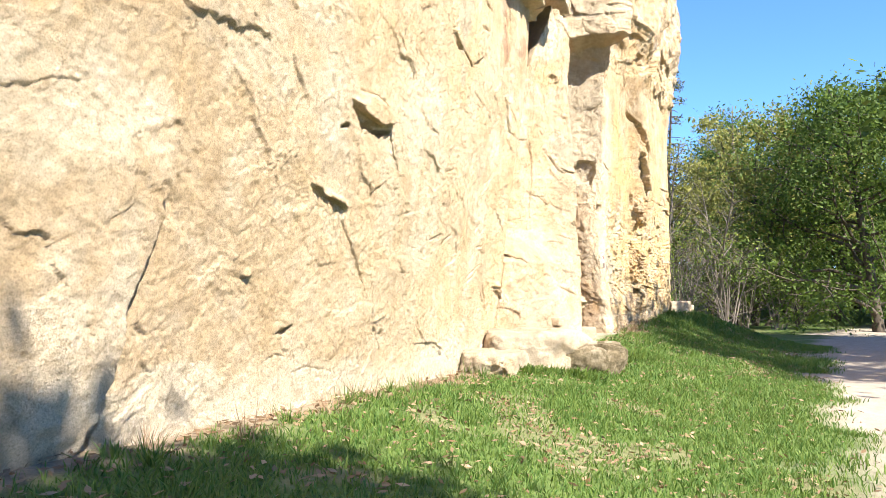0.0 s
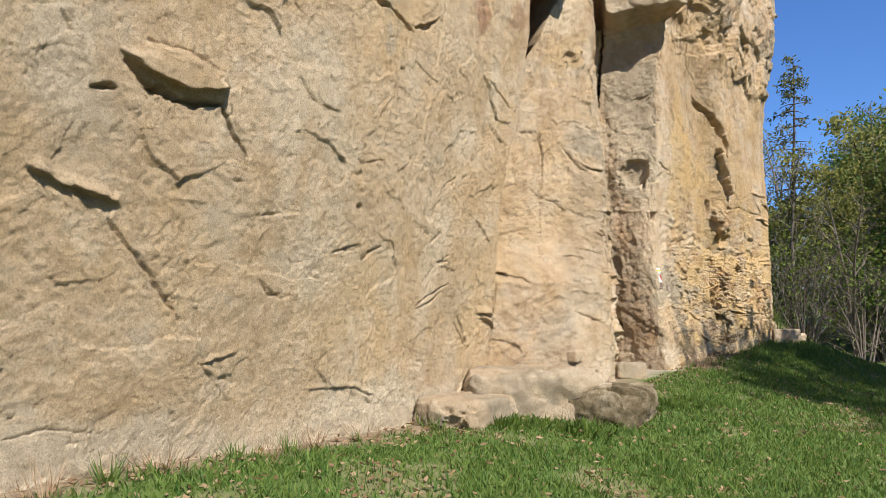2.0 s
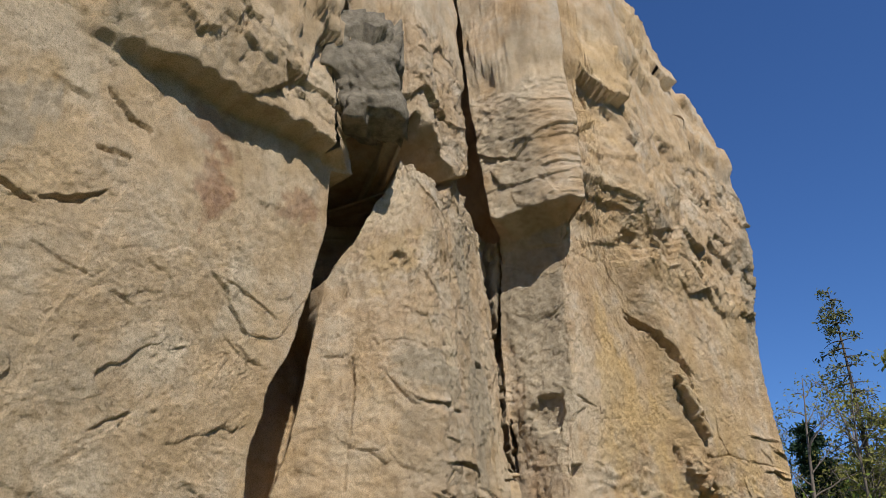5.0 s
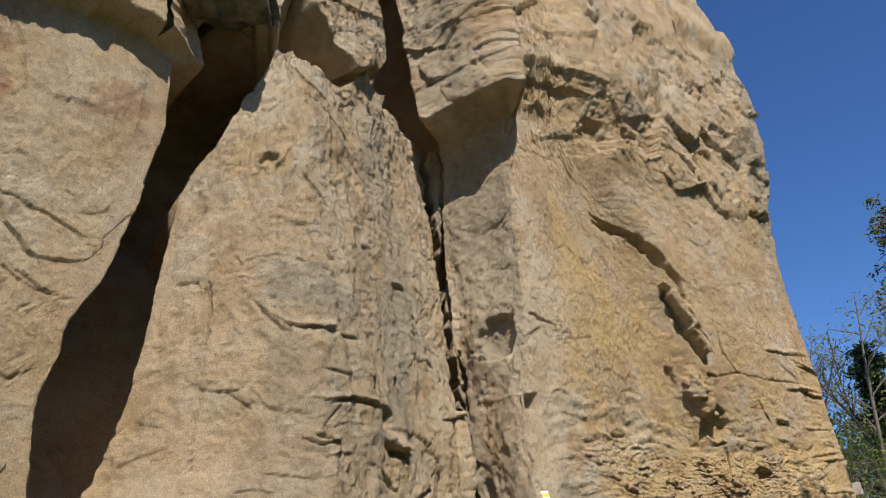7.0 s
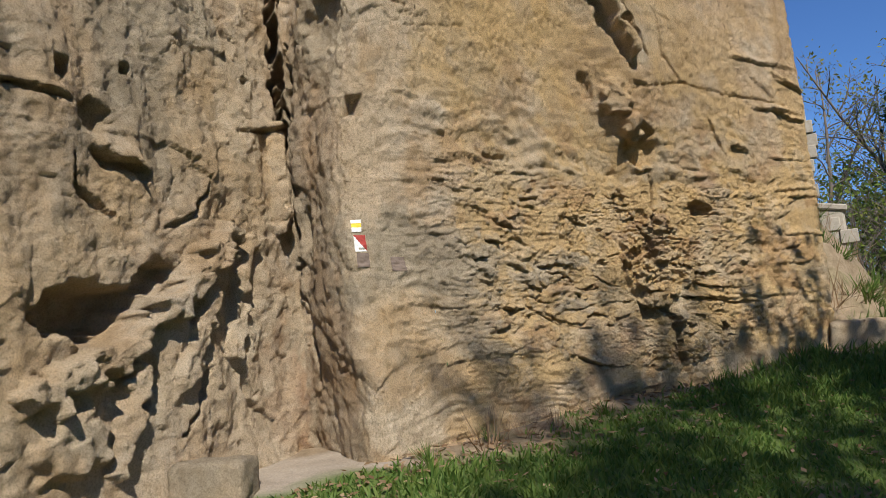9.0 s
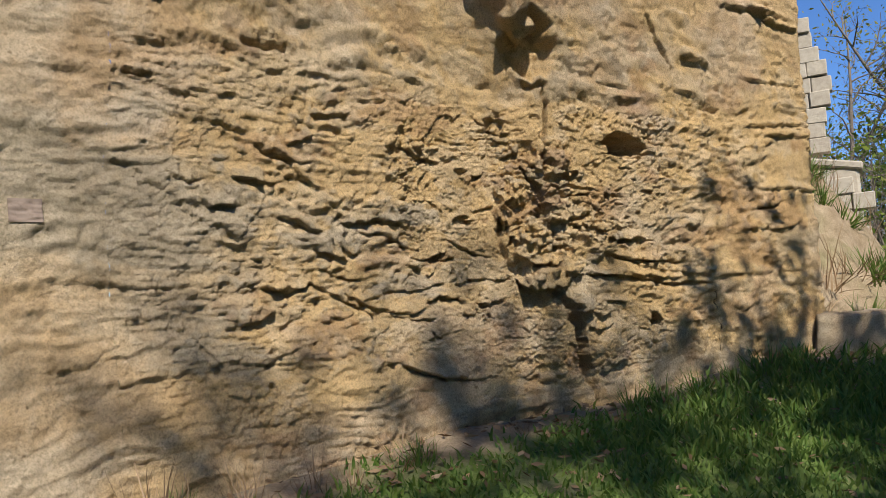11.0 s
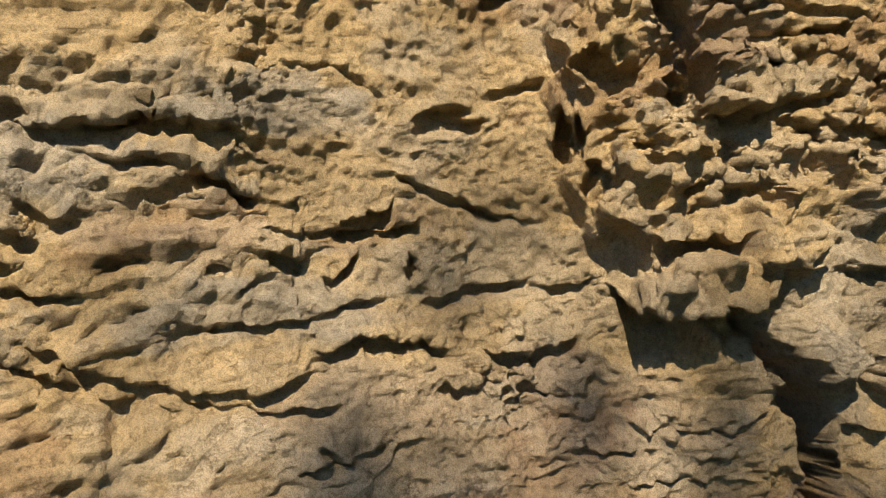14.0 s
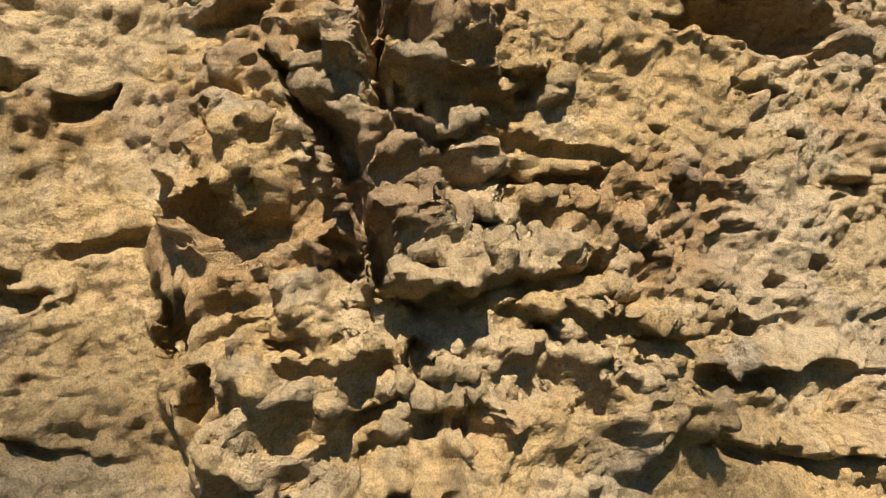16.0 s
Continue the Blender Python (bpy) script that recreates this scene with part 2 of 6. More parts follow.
def knots(z):
    """Plan positions of the facet edges at heights z, from the back of the walk to beyond the far end: u and rows of x, y."""
    lean = at(z, (-1, -0.4), (0.3, -0.30), (1.0, -0.22), (1.6, -0.15), (2.6, 0), (3.5, 0.09), (4.7, 0.15), (7, 0.25), (12, 0.15))
    wall = lambda u: np.stack([-1.35 + WALL_DIR[0] * u + WALL_OUT[0] * lean, 5.8 + WALL_DIR[1] * u + WALL_OUT[1] * lean], 1)
    lip = at(z, (2.3, 7.03), (3.2, 6.98), (3.5, 7.08), (3.75, 7.1), (4.1, 7.3), (4.4, 7.42), (4.9, 7.55), (5.7, 7.68), (6.5, 7.72), (12, 7.75))
    gap = at(z, (2.1, 0.02), (2.5, 0.5), (3.2, 1.3), (4.5, 1.8), (7, 2.0))[:, None]
    edge = wall(lip)
    deep = edge - WALL_OUT * gap + WALL_DIR * at(z, (2.1, 0.03), (2.7, 0.12))[:, None]
    xy = lambda xs, ys: np.stack([at(z, *xs), at(z, *ys)], 1)
    pillar = xy([(0.3, 0.82), (1.0, 0.9), (2.1, 1.03), (2.7, 0.78), (3.1, 0.88), (3.5, 1.0), (3.9, 1.08), (4.7, 1.2), (5.3, 1.28), (6.05, 1.5), (7, 1.7)],
                [(0.3, 12.55), (1.0, 12.52), (2.1, 12.47), (2.7, 13.1), (3.1, 13.25), (3.9, 13.34), (6.05, 13.5), (7, 13.6)])
    plain_back = deep + at(z, (2.1, 0.02), (2.8, 0.15), (4, 0.3))[:, None] * WALL_DIR
    inset = np.minimum(gap, 0.9)
    hidden_back = pillar - WALL_OUT * inset + WALL_DIR * 0.78 * inset
    turn_in = at(z, (2.2, 0.0), (2.5, 1.0), (4.6, 1.0), (5.6, 0.0))[:, None]
    back = plain_back * (1 - turn_in) + hidden_back * turn_in
    k = [
        (-21.0, wall(-21.0)), (0.0, wall(0.0)), (7.45, edge), (7.55, deep), (7.7, back), (7.8, pillar),
        (9.44, xy([(0, 2.62), (1.5, 2.5), (3, 2.42), (6, 2.32), (12, 2.2)], [(0, 13.35), (1.5, 13.6), (3, 13.85), (6, 14.0), (12, 14.2)])),
        (10.3, xy([(0, 2.6), (3, 2.55), (6, 2.45), (12, 2.3)], [(0, 14.5), (3, 14.7), (12, 14.8)])),
        (12.5, xy([(0, 2.55), (3, 2.5), (12, 2.3)], [(0, 16.9), (12, 16.95)])),
        (13.61, xy([(0, 3.66), (1, 3.58), (2.4, 3.46), (3.3, 3.42), (4.5, 3.56), (7, 3.74), (16, 3.8)], [(0, 16.2), (2.4, 16.25), (3.3, 16.38), (4.5, 16.48), (7, 16.6)])),
        (16.82, xy([(0, 4.85), (1.2, 4.86), (1.8, 4.76), (3, 4.8), (3.9, 4.72), (4.6, 4.72), (5.5, 4.62), (6.2, 4.45), (7, 4.3), (12, 4.3)],
                   [(0, 19.3), (3, 19.3), (3.9, 18.85), (4.6, 18.6), (5.5, 18.15), (6.2, 17.6), (7, 17.05), (12, 17.0)])),
        (17.13, xy([(0, 4.95), (1, 5.0), (2, 5.1), (3, 5.16), (3.9, 5.2), (4.6, 5.2), (5.5, 5.12), (6.2, 4.9), (7, 4.72), (12, 4.6)],
                   [(0, 19.5), (2, 19.42), (3, 19.35), (3.9, 19.02), (4.6, 18.75), (5.5, 18.3), (6.2, 17.8), (7, 17.3), (12, 17.2)])),
        (20.3, xy([(0, 6.7), (6, 6.7), (7.4, 6.8), (8.6, 7.2), (10.8, 7.15), (13, 6.5), (16, 5.7)], [(0, 22.0), (7.4, 22.1), (16, 22.2)])),
        (22.86, xy([(0, 6.0), (8, 6.0), (13, 3.0)], [(0, 24.2), (12, 24.6)])),
        (34.0, xy([(0, -3.0), (12, -5.0)], [(0, 31.0), (12, 31.0)])),
    ]
    return [a for a, b in k], [b for a, b in k]


def sharp_plan(u, z):
    """Points (nz, nu, 2) of the bare facets at the grid u by z, with sharp edges."""
    ku, kp = knots(z)
    out = np.zeros((len(z), len(u), 2))
    i = np.clip(np.searchsorted(ku, u, "right") - 1, 0, len(ku) - 2)
    f = (u - np.array(ku)[i]) / (np.array(ku)[i + 1] - np.array(ku)[i])
    kp = np.stack(kp, 1)
    out = kp[:, i] * (1 - f)[None, :, None] + kp[:, i + 1] * f[None, :, None]
    return out


def plan(u, z):
    """The bare facets, with worn, rounded edges from the pillar onwards."""
    worn = np.zeros((len(z), len(u), 2))
    for k in range(-4, 5):
        worn += sharp_plan(u + 0.045 * k, z) / 9
    keep = (step(8.6, 9.2, u) * (1 - step(19.6, 20.0, u)))[None, :, None]
    return sharp_plan(u, z) * (1 - keep) + worn * keep


class Relief:
    """Depth out of the facets and stains, over one patch of the cliff."""

    def __init__(self, u, z):
        self.u, self.z = u, z
        self.U, self.Z = np.meshgrid(u, z)
        self.d = np.zeros(self.U.shape)
        self.drop = np.zeros(self.U.shape)
        self.ochre, self.patina_and_shade, self.rust, self.pale = (np.zeros(self.U.shape) for _ in range(4))

    def window(self, u0, u1, z0, z1):
        a, b = np.searchsorted(self.u, (u0, u1))
        c, d = np.searchsorted(self.z, (z0, z1))
        return (slice(c, d), slice(a, b)) if b > a and d > c else None

    def crack(self, pts, wide=0.03, deep=0.08, taper=True):
        """A crack along a line of (u, z) points."""
        pts = np.array(pts, float)
        lo, hi = pts.min(0) - wide * 4, pts.max(0) + wide * 4
        w = self.window(lo[0], hi[0], lo[1], hi[1])
        if w is None:
            return
        wob = 0.6 * wide
        U = self.U[w] + wob * vnoise(self.U[w] * 14, self.Z[w] * 14, 5)
        Z = self.Z[w] + wob * vnoise(self.U[w] * 14, self.Z[w] * 14, 6)
        lens = np.r_[0, np.cumsum(np.linalg.norm(np.diff(pts, axis=0), axis=1))]
        best, along = np.full(U.shape, 9.0), np.zeros(U.shape)
        for k in range(len(pts) - 1):
            a, b = pts[k], pts[k + 1]
            v = b - a
            s = np.clip(((U - a[0]) * v[0] + (Z - a[1]) * v[1]) / (v @ v), 0, 1)
            dist = np.hypot(U - a[0] - s * v[0], Z - a[1] - s * v[1])
            near = dist < best
            best = np.where(near, dist, best)
            along = np.where(near, (lens[k] + s * (lens[k + 1] - lens[k])) / lens[-1], along)
        width = wide * (0.35 + 0.65 * np.sin(np.pi * np.clip(along, 0.02, 0.98))) if taper else wide
        cut = 1 - step(0.6 * width, 1.08 * width, best)
        self.d[w] -= deep * cut

    def hole(self, u, z, ru, rz, deep, square=False, turn=0.0):
        w = self.window(u - 2 * ru - rz, u + 2 * ru + rz, z - 2 * rz - ru, z + 2 * rz + ru)
        if w is None:
            return
        c, s = math.cos(turn), math.sin(turn)
        wob = 0.0 if square else 0.22
        a = (self.U[w] - u) + wob * ru * vnoise(self.U[w] * 3 / ru, self.Z[w] * 3 / rz, 3)
        b = (self.Z[w] - z) + wob * rz * vnoise(self.U[w] * 3 / ru, self.Z[w] * 3 / rz, 4)
        a, b = (c * a + s * b) / ru, (c * b - s * a) / rz
        r = np.maximum(abs(a), abs(b)) if square else np.hypot(a, b)
        self.d[w] -= deep * (1 - step(0.75, 1.12, r))

    def bulge(self, u, z, ru, rz, high, turn=0.0, under=0.35):
        """A flake or knob that stands proud, sharp and undercut below."""
        w = self.window(u - 2 * ru - rz, u + 2 * ru + rz, z - 2 * rz - ru, z + 2 * rz + ru)
        if w is None:
            return
        c, s = math.cos(turn), math.sin(turn)
        a0 = (self.U[w] - u) + 0.2 * ru * vnoise(self.U[w] * 3 / ru, self.Z[w] * 3 / rz, 8)
        b0 = (self.Z[w] - z) + 0.2 * rz * vnoise(self.U[w] * 3 / ru, self.Z[w] * 3 / rz, 9)
        a, b = (c * a0 + s * b0) / ru, (c * b0 - s * a0) / rz
        r = np.hypot(a, b)
        prof = np.where(b < 0, 1 - step(0.72, 1.0, r), 1 - step(0.1, 1.0, r))
        self.d[w] += high * prof
        self.drop[w] += under * high * prof * (b < 0)

    def ledge(self, pts, high=0.05, tall=0.12):
        """A ledge that stands out above a line of (u, z) points and throws its shadow below it."""
        pts = sorted(pts)
        us, zs = [p[0] for p in pts], [p[1] for p in pts]
        w = self.window(us[0] - 0.03, us[-1] + 0.03, min(zs) - tall, max(zs) + 1.3 * tall)
        if w is None:
            return
        U = self.U[w]
        line = np.interp(U, us, zs) + 0.16 * tall * vnoise(U * 22, self.Z[w] * 5, 15)
        v = self.Z[w] - line
        span = us[-1] - us[0]
        ends = step(0, 0.18, (U - us[0]) / span) * (1 - step(0.82, 1.0, (U - us[0]) / span))
        ends = ends * (0.75 + 0.35 * vnoise(U * 9, self.Z[w] * 4, 16))
        prof = step(-0.004, 0.012, v) * (1 - step(0.1 * tall, tall, v))
        self.d[w] += high * ends * (prof - 0.45 * step(-0.55 * tall, -0.1 * tall, v) * (1 - step(-0.004, 0.012, v)))
        self.drop[w] += 0.22 * high * ends * prof

    def under(self, pts, tall=0.06, deep=0.05):
        """A hollow eaten in below a line of (u, z) points, with a sharp ragged lip above it and a floor that slopes out."""
        us, zs = [p[0] for p in pts], [p[1] for p in pts]
        w = self.window(us[0] - 0.04, us[-1] + 0.04, min(zs) - 1.4 * tall, max(zs) + 0.08)
        if w is None:
            return
        U, Z = self.U[w], self.Z[w]
        ragged = min(tall, 0.06)
        line = np.interp(U, us, zs) + 0.2 * ragged * vnoise(U * 26, 0 * U + us[0], 15) + 0.1 * ragged * vnoise(U * 70, 0 * U + us[0], 16)
        v = line - Z
        span = us[-1] - us[0]
        f = (U - us[0]) / span
        ends = step(-0.04, 0.12, f) * (1 - step(0.88, 1.04, f))
        here = tall * (0.45 + 0.55 * ends) * (1 + 0.25 * vnoise(U * 11, 0 * U + zs[0], 18))
        prof = step(-0.003, 0.008, v) * (1 - step(0.35 * here, here, v))
        self.d[w] -= deep * ends * prof
        lip = step(-0.05, -0.004, v) * (1 - step(-0.003, 0.008, v))
        self.d[w] += 0.22 * deep * ends * lip
        self.drop[w] += 0.3 * deep * ends * lip

    def pit(self, u, z, ru, rz, deep):
        """A rounded hole with an overhanging upper lip."""
        w = self.window(u - 1.6 * ru, u + 1.6 * ru, z - 1.6 * rz, z + 1.6 * rz)
        if w is None:
            return
        a = (self.U[w] - u) / ru + 0.25 * vnoise(self.U[w] * 1.6 / ru, self.Z[w] * 1.6 / rz, 23)
        b = (self.Z[w] - z) / rz + 0.25 * vnoise(self.U[w] * 1.6 / ru, self.Z[w] * 1.6 / rz, 24)
        rr = np.hypot(a, b)
        hollow = (1 - step(0.72, 1.0, rr)) * (0.55 + 0.45 * np.clip(0.5 + 0.7 * b, 0, 1))
        rim = step(0.7, 1.0, rr) * (1 - step(1.0, 1.45, rr))
        self.d[w] += 0.12 * deep * rim - deep * hollow
        self.drop[w] += 0.2 * deep * rim * (b > 0)

    def chip(self, u, z, half, turn, deep):
        """A spalled scar: a sharp broken edge, from which the surface slopes back up along turn."""
        w = self.window(u - 2 * half, u + 2 * half, z - 2 * half, z + 2 * half)
        if w is None:
            return
        c, q = math.cos(turn), math.sin(turn)
        a, b = self.U[w] - u, self.Z[w] - z
        away = c * a + q * b + 0.16 * half * vnoise(a * 3.1 / half, b * 3.1 / half, 25)
        along = (c * b - q * a) / half
        long = 0.9 * half
        side = 1 - step(0.55, 1.0, abs(along) + 0.2 * vnoise(a * 4 / half, b * 4 / half, 26))
        self.d[w] -= deep * side * step(-0.004, 0.006, away) * (1 - step(0.1 * long, long, away))

    def ridge(self, pts, wide=0.1, high=0.1):
        """A rib along a line of (u, z) points."""
        before = self.d.copy()
        self.crack(pts, wide, -high, False)
        w = self.d != before
        self.d[w] += 0.12 * high * vnoise(self.U[w] * 11, self.Z[w] * 11, 17) + 0.06 * high * vnoise(self.U[w] * 40, self.Z[w] * 40, 18)

    def stain(self, which, u, z, ru, rz, amount):
        """A stain of a colour over an uneven patch."""
        w = self.window(u - 2 * ru, u + 2 * ru, z - 2 * rz, z + 2 * rz)
        if w is None:
            return
        rr = np.hypot((self.U[w] - u) / ru, (self.Z[w] - z) / rz) + 0.45 * fbm(self.U[w] * 1.6 / ru, self.Z[w] * 1.6 / rz, 4, 19, 0.6)
        which[w] += amount * (1 - step(0.55, 1.1, rr))


def sand_fill(U, Z):
    """Where smooth fallen sand and fresh rock fill the space between the knobs."""
    patches = step(-0.1, 0.3, fbm(U * 2.1 + 9, Z * 2.8, 3, 645))
    plane = box(U, Z, 16.2, 16.84, 1.75, 3.0, 0.1) * step(-0.75, -0.3, fbm(U * 3, Z * 5, 3, 646))
    return np.clip(np.maximum(patches, plane), 0, 1)


def honeycomb(r):
    """Eaten ledges and pits of the soft beds by the groove."""
    U, Z = r.U, r.Z
    amount = np.clip(step(14.2, 15.9, U + 0.5 * vnoise(U * 1.3, Z * 1.3, 41)) * (1 - step(19.3, 20.6, U)), 0, 1)
    amount *= 1 - step(2.55, 3.25, Z + 0.45 * vnoise(U * 1.1, Z * 1.1, 40) - 0.5 * step(17.2, 19.5, U))
    amount *= 0.25 + 0.75 * step(0.95, 1.35, Z + 0.2 * vnoise(U * 2, Z * 2, 42))
    wz = 0.09 * fbm(U * 1.6, Z * 2.2, 4, 30) + 0.035 * fbm(U * 7, Z * 7, 3, 31)
    wu = 0.12 * fbm(U * 2.5, Z * 2.5, 3, 35)
    zz, uu = Z + wz, U + wu
    depth = np.zeros(U.shape)
    drop = np.zeros(U.shape)
    for freq, amp, seed in ((4.6, 0.075, 50), (9.5, 0.04, 60)):
        ph = zz * freq + 0.55 * fbm(uu * 1.1, zz * 0.8, 3, seed)
        row = np.floor(ph)
        fr = ph - row
        here = step(-0.25, 0.35, vnoise(uu * freq * 0.55 + row * 7.31, row * 3.7, seed + 4) + 0.35 * vnoise(uu * freq * 1.8 + row * 3.1, row * 1.7, seed + 5))
        prof = step(0.0, 0.16, fr) * (1 - 0.85 * step(0.2, 1.0, fr))
        depth += amp * here * (prof - 0.35)
        drop += 0.3 * amp * here * prof
    f1, f2, rid, ox, oy = cells(uu * 6.5, zz * 10.5, 70)
    pit = (rid > 0.52) * (1 - step(0.12, 0.42, f1))
    depth -= 0.055 * pit
    f1, f2, rid, ox, oy = cells(uu * 15, zz * 21, 75)
    depth -= 0.018 * (rid > 0.4) * (1 - step(0.1, 0.45, f1))
    depth += 0.024 * fbm(uu * 9, zz * 13, 5, 77, 0.62)
    f1, f2, rid, ox, oy = cells(uu * 24, zz * 30, 73)
    depth -= 0.012 * step(0.25, 0.75, f1) - 0.01 * (rid - 0.5)
    depth += 0.007 * fbm(U * 45, Z * 50, 2, 74, 0.7)
    fine = np.zeros(U.shape)
    for fu, fz, deep, seed in ((7.0, 11.0, 0.022, 83), (15.0, 21.0, 0.013, 84), (30.0, 38.0, 0.007, 85)):
        f1, f2, rid, ox, oy = cells(uu * fu, zz * fz, seed)
        fine -= deep * (rid > 0.5) * (1 - step(0.16, 0.38, f1)) * (0.6 + 0.6 * np.clip(0.5 + oy, 0, 1))
    sand = sand_fill(U, Z)
    r.d += amount * fine * (1 - 0.5 * sand)
    floor_level = -0.012 + 0.022 * fbm(U * 1.8, Z * 2.2, 3, 82)
    depth = np.where(depth < floor_level, depth + 0.8 * sand * (floor_level - depth), depth * (1 - 0.3 * sand))
    drop = drop * (1 - 0.5 * sand)
    r.d += 0.26 * amount * depth
    r.drop += 0.26 * amount * drop
    r.ochre += 0.95 * amount * step(-1.0, 0.1, fbm(U * 1.2, Z * 1.5, 3, 78))
    r.patina_and_shade += 0.7 * amount * step(0.04, 0.10, depth) * step(0.0, 0.5, fbm(U * 3, Z * 4, 3, 79))


def common(r):
    """The grain that the whole cliff shares: hewn facets, scallops and chips."""
    U, Z = r.U, r.Z
    wu, wz = U + 0.12 * fbm(U * 2, Z * 2, 3, 10), Z + 0.12 * fbm(U * 2, Z * 2, 3, 20)
    r.d += 0.045 * fbm(U * 0.45, Z * 0.5, 3, 1)
    for scale, amp, seed in ((1.2, 0.035, 11), (3.6, 0.010, 12), (10.0, 0.003, 14)):
        f1, f2, rid, ox, oy = cells(wu * scale + 0.35 * wz * scale, wz * scale * 1.2, seed)
        tilt = (rid * 97.0) % 1.0
        r.d += amp * (1 - 0.3 * step(13.4, 14.2, U)) * ((rid - 0.5) * 0.5 + (tilt - 0.5) * ox * 1.3 + (0.5 - rid) * oy * 1.3)
    r.d += 0.0045 * fbm(U * 9, Z * 11, 4, 21, 0.6) * (1 + 0.5 * step(7.2, 9.4, U))
    luck = random.Random(31)
    for _ in range(480):
        hu, hz = luck.uniform(-3.5, 8.6), luck.uniform(0.5, 6.6)
        size = 0.014 + 0.05 * luck.random() ** 4
        r.chip(hu, hz, size, luck.gauss(-1.95, 0.6), size * luck.uniform(0.2, 0.45))
    for _ in range(500):
        hu, hz = luck.uniform(7.8, 20.3), luck.uniform(0.6, 7.2)
        size = 0.016 + 0.06 * luck.random() ** 4
        r.chip(hu, hz, size, luck.gauss(-1.6, 0.5), size * luck.uniform(0.25, 0.5))
    rough = 0.35 + 0.65 * step(-0.2, 0.5, fbm(U * 0.9, Z * 0.9, 3, 27))
    for scale, amp, seed in ((4.0, 0.0025, 25), (9.0, 0.003, 28), (19.0, 0.0035, 29)):
        flake = fbm(wu * scale + 0.2 * wz * scale, wz * scale * 1.15, 3, seed, 0.6)
        r.d -= amp * rough * (step(0.30, 0.38, flake) + 0.8 * step(0.75, 0.82, flake) - 0.6 * step(0.30, 0.38, -flake))
    bedding = step(13.7, 14.3, U) * (1 - step(3.0, 4.5, Z))
    r.d += 0.016 * (1 - 0.6 * step(15.6, 16.2, U) * sand_fill(U, Z)) * bedding * fbm(U * 1.7 + 0.3 * Z, Z * 15 + 1.2 * fbm(U * 1.5, Z * 2, 3, 22), 4, 23, 0.65)
    r.ochre += 0.30 * step(0.1, 0.8, fbm(U * 0.7, Z * 0.6, 4, 90))
    r.ochre += step(14.0, 15.5, U) * (0.25 + 0.75 * (1 - step(3.0, 5.5, Z))) * (0.15 + 0.85 * step(-0.5, 0.5, fbm(U * 1.4, Z * 2.2, 4, 94, 0.6)))
    r.patina_and_shade += 0.45 * step(0.15, 1.0, fbm(U * 0.8 + 5, Z * 0.7, 5, 91, 0.6))
    r.patina_and_shade *= (1 - 0.6 * step(14.8, 16.0, U)) * (1 - 0.45 * (1 - step(7.0, 7.6, U)))
    r.ochre += 0.28 * (1 - step(7.0, 7.6, U))
    r.pale += 0.2 * (1 - step(7.0, 7.6, U))
    # D face greyed further, so the colour carries its grazing-sun shade too
    r.patina_and_shade += 0.8 * step(12.3, 12.6, U) * (1 - step(13.4, 13.75, U)) * step(-0.7, 0.3, fbm(U * 1.5, Z * 0.6, 4, 96, 0.6))
    r.patina_and_shade += 0.15 * step(7.7, 8.0, U) * (1 - step(12.3, 12.6, U))
    r.pale += 0.5 * (1 - 0.8 * step(14.0, 15.0, U)) * step(0.2, 0.9, fbm(U * 1.1, Z * 0.8, 5, 93, 0.6))


